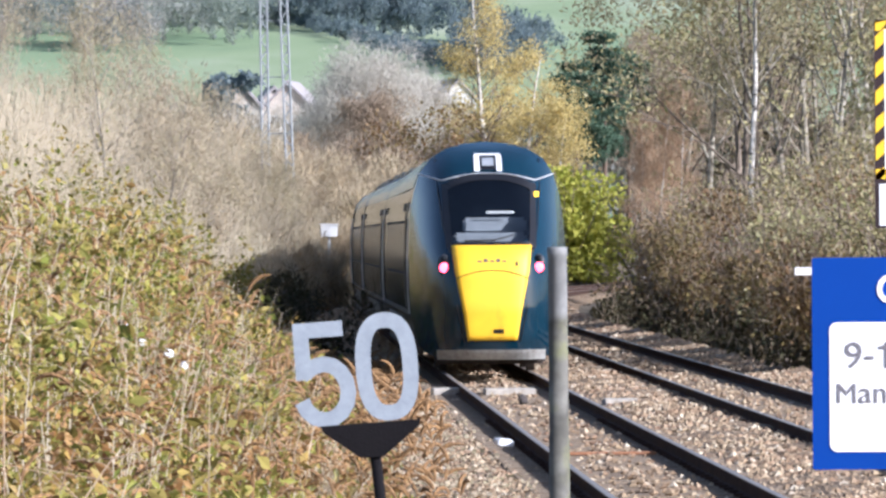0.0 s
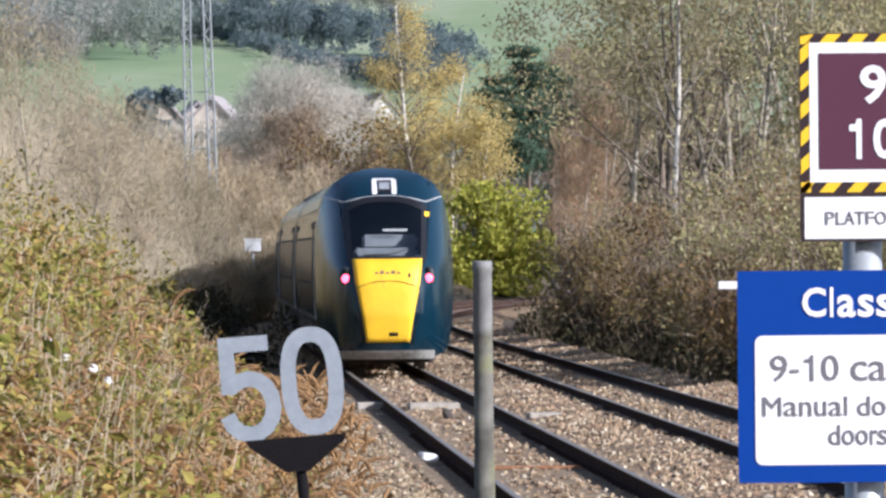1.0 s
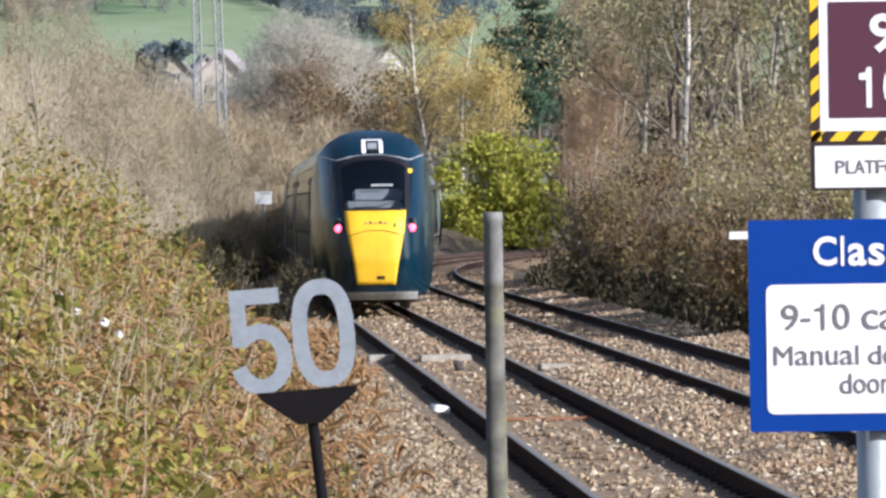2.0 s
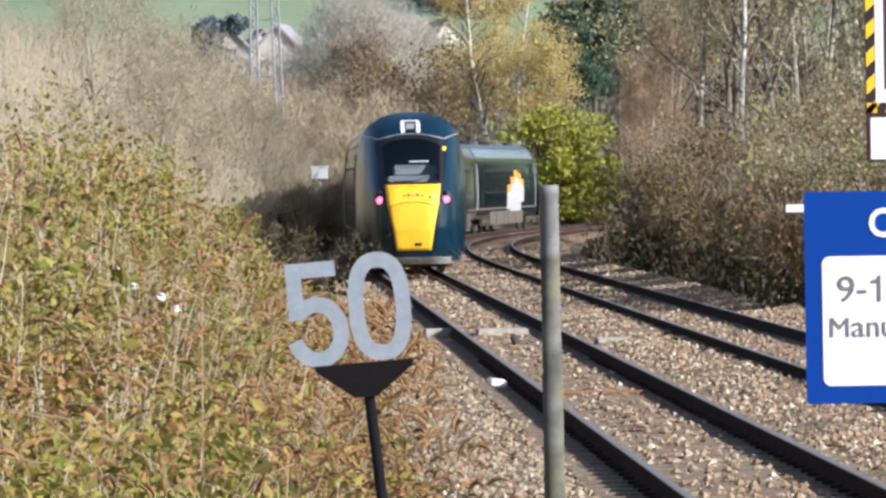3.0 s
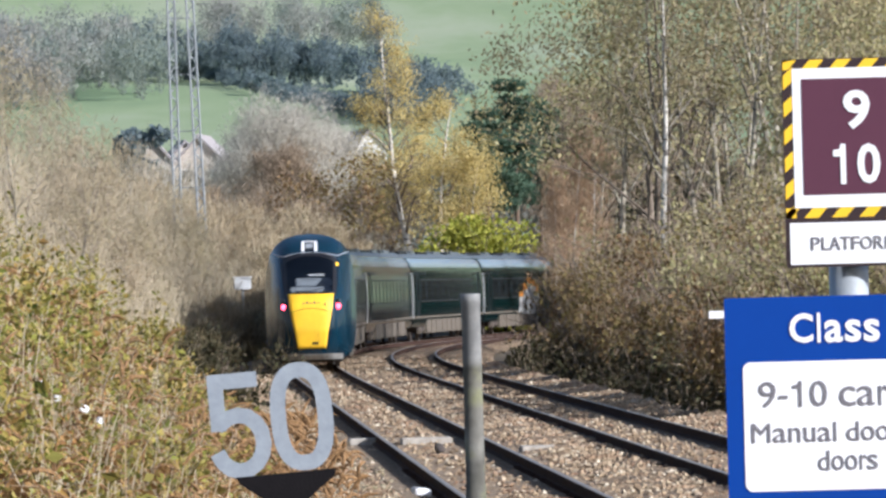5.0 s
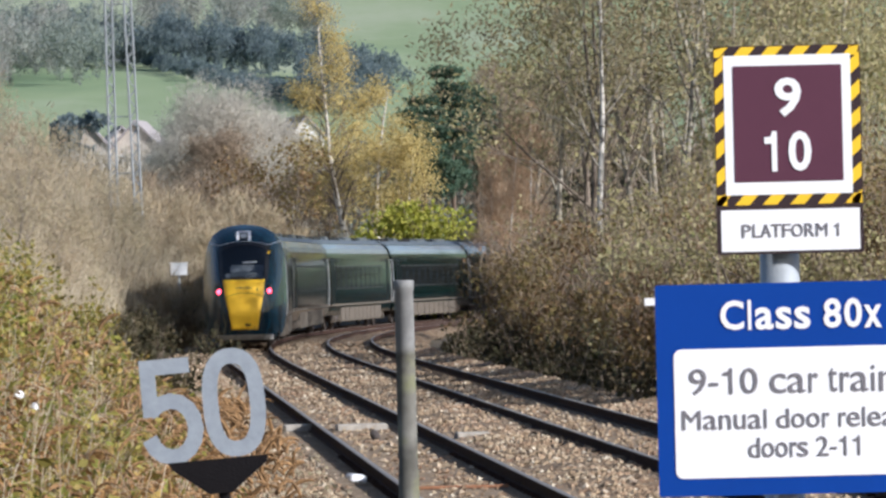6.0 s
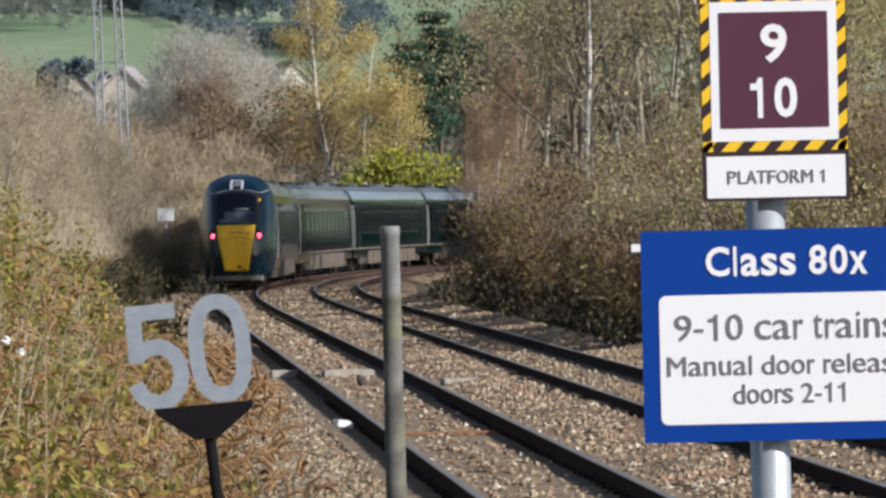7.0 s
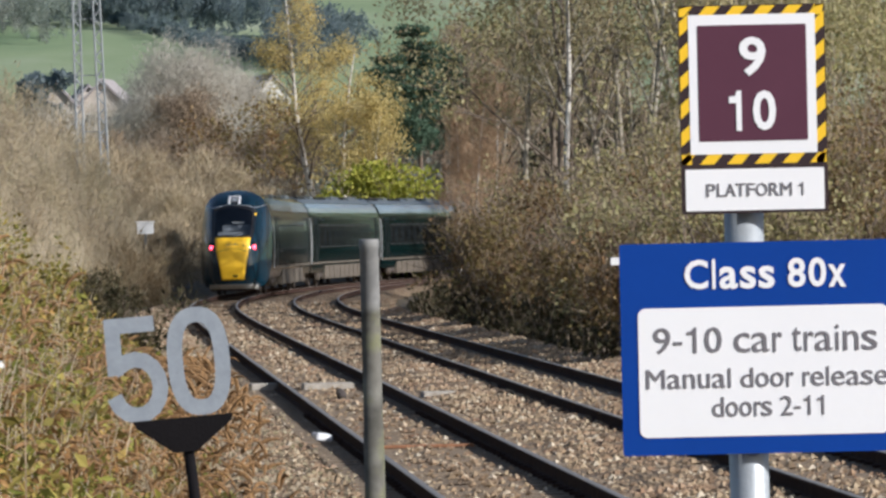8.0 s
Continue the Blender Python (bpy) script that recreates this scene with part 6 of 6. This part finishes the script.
def build_far_trees():
    tree("golden_birch", "tall silver birch with golden autumn leaves", (1.75, 332), 11, 14.0, 0.21, 3, "bark_white", "bark_grey", "birch_leaf", (17, 0.11, 0.26, 1.2, 0.40, 1), lean=(-0.17, 0), limbs=30, limb_len=0.18, rise=1.5, group="golden birches", start=0.22, spread=0.45, kids=(2, 3), shrink=0.66, up=-0.02, droop=0.06)
    tree("golden_birch", "silver birch with thin golden autumn leaves", (2.9, 334), 12, 10.6, 0.15, 3, "bark_white", "bark_grey", "birch_leaf", (16, 0.11, 0.28, 1.2, 0.40, 1), lean=(0.02, 0), limbs=24, limb_len=0.22, rise=0.8, group="golden birches", start=0.2, spread=0.45, kids=(2, 3), shrink=0.66, droop=0.08)
    tree("golden_birch", "silver birch with thin golden autumn leaves", (4.6, 330), 13, 8.0, 0.09, 3, "bark_white", "bark_grey", "birch_leaf", (20, 0.11, 0.28, 1.2, 0.40, 1), limbs=22, limb_len=0.26, rise=0.8, group="golden birches", start=0.2, spread=0.45, kids=(2, 3), shrink=0.66, droop=0.08)
    for i, (x, y, h) in enumerate(((-1.2, 330, 6.8), (-2.6, 338, 6.0), (0.2, 334, 7.6), (3.2, 336, 7.0), (-4.6, 345, 6.0))):
        tree("brown_sapling", "brown-leaved sapling in the far scrub", (x, y), 500 + i, h, 0.07, 3, "bark_grey", "bark_grey", "birch_leaf" if i in (2, 3) else "scrub", (3, 0.20, 0.28, 0.3, 0.4, 0), limbs=18, limb_len=0.32, rise=0.9, group="far saplings", start=0.12, spread=0.5, kids=(2, 3), shrink=0.66)
    bush("laurel", "bright yellow-green leafy shrub behind the train", (4.2, 316), 21, 3.9, 6.3, 10000, "lime_leaf", 0.22, "shrub", "green shrubs")
    bush("laurel", "bright yellow-green leafy shrub behind the train", (6.2, 318), 22, 3.0, 4.6, 5000, "lime_leaf", 0.24, "shrub", "green shrubs")
    # pines
    for i, (x, y, h) in enumerate(((5.6, 338, 11.2), (7.3, 342, 13.2), (8.9, 352, 12.4))):
        pine((x, y), 600 + i, h)
    # round grey tree and its neighbours
    for i, (x, y, h) in enumerate(((-7.2, 420, 10.9), (-4.6, 426, 9.4), (-8.0, 432, 8.6))):
        tree("round_tree", "broad round bare tree with a haze of grey twigs", (x, y), 31 + i, h, 0.35, 3, "bark_grey", "twig_grey", "twig_haze", (34, 0.50, 0.5, -0.6, 0.030, 2), limbs=34, limb_len=0.46, rise=0.7, group="round bare trees", start=0.10, spread=0.5, kids=(3, 4), shrink=0.68, up=0.05)
    tree("brown_tree", "bare brown tree with dense upright twigs", (-6.2, 400), 38, 9.5, 0.20, 3, "bark_grey", "bark_grey", "brown_haze", (14, 0.45, 0.34, -0.8, 0.05, 2), limbs=30, limb_len=0.36, rise=1.1, start=0.10, spread=0.5, kids=(3, 4), shrink=0.66, up=0.06)
    for i, (x, y, h) in enumerate(((-2.0, 380, 7.0), (-4.4, 372, 6.5), (0.4, 384, 7.5), (-8.6, 376, 6.5), (-11.0, 386, 7.0), (11.5, 356, 11.5), (13.6, 348, 12.0), (15.8, 354, 12.5), (18.2, 360, 13.0), (12.8, 372, 13.0), (16.8, 376, 13.5), (9.8, 376, 11.5))):
        tree("brown_tree", "bare brown tree with dense upright twigs", (x, y), 60 + i, h, 0.12, 3, "bark_grey", "bark_grey", "brown_haze", (11, 0.45, 0.32, -0.8, 0.05, 2), limbs=16, limb_len=0.36, rise=1.1, group="brown trees", start=0.08, spread=0.5, kids=(2, 4), shrink=0.66, up=0.06)
    for i, (x, y, w, h) in enumerate(((-9.5, 330, 5, 4.6), (-12.5, 345, 6, 5.6), (-6.5, 320, 5, 4.4), (-3.6, 312, 4, 3.8), (-15.5, 360, 6, 6.2), (-10.0, 290, 5, 4.6), (-13.5, 300, 6, 5.6), (-17, 330, 6, 6.0))):
        bush("straw_bush", "straw-brown dry shrub on the bank", (x, y), 700 + i, w, h, 9000, "straw", 0.22, "bush", "dry shrubs", wide=0.08, spray="dry_spray")
    for i, (x, y, w, h) in enumerate(((-18.4, 446, 4.5, 9.8), (-15.6, 440, 4.8, 9.6), (-13.0, 444, 4.4, 9.6), (-21.0, 440, 5, 9.6), (-10.8, 436, 3.6, 7.6))):
        bush("hillside_scrub", "pale straw-coloured scrub in front of the cottages", (x, y), 740 + i, w, h, 9000, "straw", 0.26, "bush", "scrub below the cottages", wide=0.10, spray="twig_haze")
    bush("dark_tree", "dark evergreen clump beside the cottages", (-18.9, 470), 41, 2.8, 12.0, 3500, "hazed_dark", 0.5, "tree", "")
    for i, (x, y, w, h) in enumerate(((-11.0, 470, 5, 6.5), (-15.5, 462, 5, 5.5), (-20.5, 465, 5, 6.0), (-9.0, 500, 5, 7.0), (-23, 480, 6, 7.5), (2.5, 470, 6, 8), (8, 450, 7, 9), (13, 430, 8, 9))):
        bush("hillside_bush", "grey-brown bush on the lower hillside, paled for haze", (x, y), 720 + i, w, h, 3500, "hazed_leaf", 0.55, "bush", "hillside bushes")


def pine(at, seed, h):
    rnd = random.Random(seed)
    r = np.random.default_rng(seed)
    x, y = at
    t = tagged(empty("pine_tree", pose(x, y, float(height(x, y)) - 0.1)), "dark green pine with layered needle clumps", "tree", "pines")
    mesh_part("trunk", trunk_mesh([((0, 0, 0), 0.17), ((0.1, 0, h * 0.5), 0.12), ((0.05, 0, h), 0.03)]), "bark_pine", t)
    segs, cs = [], []
    for i in range(44):
        f = 0.50 + 0.50 * (int(i / 5.5) / 8) + rnd.uniform(-0.012, 0.012)
        w = rnd.uniform(0, 6.283)
        ln = (2.6 * (1.05 - f) + 0.75) * rnd.uniform(0.5, 1.3)
        p0 = np.array([0.08, 0, h * f])
        p1 = p0 + np.array([math.cos(w) * ln, math.sin(w) * ln, ln * rnd.uniform(-0.05, 0.35)])
        segs.append((p0, p1, 0.04, 0.012))
        for k in range(10):
            q = p0 + (p1 - p0) * rnd.uniform(0.35, 1.05)
            cs.append(q + r.normal(size=(30, 3)) * [0.27, 0.27, 0.12])
    mesh_part("branching", limbs_mesh("branching", segs, 3), "bark_pine", t)
    c = np.concatenate(cs)
    L = r.uniform(0.14, 0.27, len(c))
    mesh_part("crown", mesh_np("crown", *leaves_np(c, r.normal(size=c.shape) + [0, 0, 0.5], L, L * 0.28)), "pine_leaf", t)


def crowns(spots, seed, per, size, wide=0.20):
    """Uneven crowns of many leaf clumps for far woods."""
    r = np.random.default_rng(seed)
    cs, out = [], []
    for x, y, w, h in spots:
        lumps = r.normal(size=(9, 3)) * [w * 0.26, w * 0.26, h * 0.17] + [0, 0, h * 0.58]
        c = lumps[r.integers(0, 9, per)] + r.normal(size=(per, 3)) * [w * 0.12, w * 0.12, h * 0.10]
        low = r.random(per) < 0.12
        c[low] = np.stack([r.normal(size=low.sum()) * 0.25, r.normal(size=low.sum()) * 0.25, r.random(low.sum()) * h * 0.5], 1)
        cs.append(c + [x, y, float(height(x, y))])
    c = np.concatenate(cs)
    L = size * r.uniform(0.5, 1.4, len(c))
    return leaves_np(c, r.normal(size=c.shape) * [0.6, 0.6, 0.5] + [0, 0, 0.7], L, L * wide)


def build_hill_woods():
    r = np.random.default_rng(5)
    # tall trees along the top of the lower field
    row = []
    for i in range(52):
        x = -66 + 74 * i / 51 + r.normal() * 1.0
        y = float(np.interp(x, [-66, -34, -10, 8], [1000, 980, 930, 850])) + r.normal() * 8
        row.append((x, y, r.uniform(4, 7.0), float(np.interp(x, [-20, 8], [1.0, 0.6])) * r.uniform(5, 9.5)))
    tagged(mesh_part("hedgerow_trees", mesh_np("hedgerow_trees", *crowns(row, 1, 1800, 0.55)), "hazed_dark"), "dark distant hedgerow trees across the hill", "woodland", "", "stuff")
    # low dark hedge, sized to cover its shaded strip of field, thicker downhill
    hedge = []
    for i in range(90):
        x = -58 + 64 * i / 89 + r.normal() * 0.4
        y = float(np.interp(x, [-58, -32, -14.7, -2.5, 6], [1100, 1005, 866, 778, 745])) + r.normal() * 6
        k = float(np.interp(x, [-58, -32, -2], [1.6, 2.0, 3.2]))
        hedge.append((x, y, k * r.uniform(0.9, 1.5), k * r.uniform(0.7, 1.25)))
    tagged(mesh_part("field_hedge", mesh_np("field_hedge", *crowns(hedge, 4, 700, 0.40)), "hazed_dark"), "low haze-tinted hedge falling across the hillside field", "hedge", "", "stuff")
    # wood behind the pines, its leaf colour tinted for haze
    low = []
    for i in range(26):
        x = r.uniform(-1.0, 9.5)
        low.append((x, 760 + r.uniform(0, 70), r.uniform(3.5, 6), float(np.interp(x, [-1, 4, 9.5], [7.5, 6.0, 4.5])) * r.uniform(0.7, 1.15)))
    tagged(mesh_part("lower_wood", mesh_np("lower_wood", *crowns(low, 6, 1500, 0.5)), "hazed_dark"), "haze-tinted wood below the upper field", "woodland", "", "stuff")
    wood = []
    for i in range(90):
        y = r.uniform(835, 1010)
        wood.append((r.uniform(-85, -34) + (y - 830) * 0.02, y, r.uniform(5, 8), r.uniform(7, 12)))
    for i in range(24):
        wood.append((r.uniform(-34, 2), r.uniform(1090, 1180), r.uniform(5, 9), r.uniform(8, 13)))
    tagged(mesh_part("hillside_wood", mesh_np("hillside_wood", *crowns(wood, 2, 2000, 0.6, 0.10)), "hazed_leaf"), "grey-brown bare woodland on the hillside", "woodland", "", "stuff")
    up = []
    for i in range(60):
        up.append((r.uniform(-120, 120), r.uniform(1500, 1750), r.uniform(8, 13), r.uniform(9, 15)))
    tagged(mesh_part("upper_wood", mesh_np("upper_wood", *crowns(up, 3, 400, 1.6)), "hazed_leaf"), "distant woodland high on the hill", "woodland", "", "stuff")


# These twig greys are lifted towards pale blue, as far haze would do.
M["twig_haze"] = leafy("grey_twig_sprays", [(0.44, 0.41, 0.35), (0.54, 0.51, 0.44), (0.62, 0.58, 0.51), (0.48, 0.45, 0.38)])
M["brown_haze"] = leafy("brown_twig_sprays", [(0.25, 0.19, 0.135), (0.34, 0.265, 0.19), (0.41, 0.33, 0.24), (0.29, 0.22, 0.155)])
M["rust_twig_leaf"] = leafy("reddish_twig_sprays", [(0.42, 0.27, 0.16), (0.50, 0.35, 0.22), (0.56, 0.43, 0.29)])
M["thin_leaf"] = leafy("thin_brown_olive_leaf", [(0.30, 0.24, 0.14), (0.38, 0.31, 0.18), (0.32, 0.30, 0.15), (0.44, 0.38, 0.25)])
M["dry_spray"] = leafy("straw_twig_sprays", [(0.46, 0.37, 0.24), (0.56, 0.47, 0.33), (0.38, 0.28, 0.16)])
# Leaf colour with shade put in, for the dark feet and hollows of bushes.
M["shade_leaf"] = leafy("shade_dark_leaves", [(0.040, 0.040, 0.020), (0.070, 0.060, 0.032), (0.105, 0.080, 0.045), (0.052, 0.058, 0.026)], None, 1, 0.6, 0.1)
M["bramble_stem"] = bark("bramble_canes", (0.16, 0.10, 0.06), (0.34, 0.26, 0.16))
M["seed_spike"] = bark("brown_seed_spikes", (0.10, 0.055, 0.024), (0.37, 0.21, 0.085), 9.0)
def dirt_material():
    n = Nodes("track_dirt")
    v = n.coords()
    c = n.ramp(n.noise(v, 3.0, 6, 0.7), [(0.3, (0.125, 0.080, 0.042)), (0.50, (0.225, 0.150, 0.080)), (0.70, (0.34, 0.24, 0.135))])
    grit = n.ramp(n.noise(v, 26, 3, 0.6), [(0.54, (0, 0, 0)), (0.64, (0.8, 0.8, 0.8))])
    c = n.mix(grit, c, (0.46, 0.36, 0.24))
    n.bump(n.noise(v, 22, 4), 0.6, 0.02)
    return n.finish(c, 0.95)


M["dirt"] = dirt_material()
M["pale_slab"] = weathered("pale_concrete", (0.46, 0.42, 0.36), (0.26, 0.22, 0.17), 0.5, 0.9)
M["bracken"] = leafy("rust_brown_bracken", [(0.22, 0.11, 0.04), (0.35, 0.19, 0.07), (0.46, 0.29, 0.12), (0.15, 0.07, 0.03)])

build_ground()
build_ballast()
build_tracks()
build_four_foot()
build_lineside_bits()
cars = build_train()
build_platform_sign()
build_speed_sign()
build_grey_post()
build_small_signs()
build_mast()
build_houses()
build_undergrowth()
build_dry_scrub()
build_near_trees()
build_far_trees()
build_hill_woods()


def motions():
    """The train draws away round the curve, gathering speed."""
    for i, car in enumerate(cars):
        rows = []
        for k in range(17):
            t = k * 0.5
            s = 72.87 + 14.446 * t + 0.174 * t * t + 26.0 * i
            xa, ya, _ = on_line(s + 4.4)
            xb, yb, _ = on_line(s + 21.4)
            h = math.atan2(xb - xa, yb - ya)
            rows.append((t, pose(xa - 4.4 * math.sin(h), ya - 4.4 * math.cos(h), 0, 0, 0, -math.degrees(h))))
        walk(car, rows)


motions()
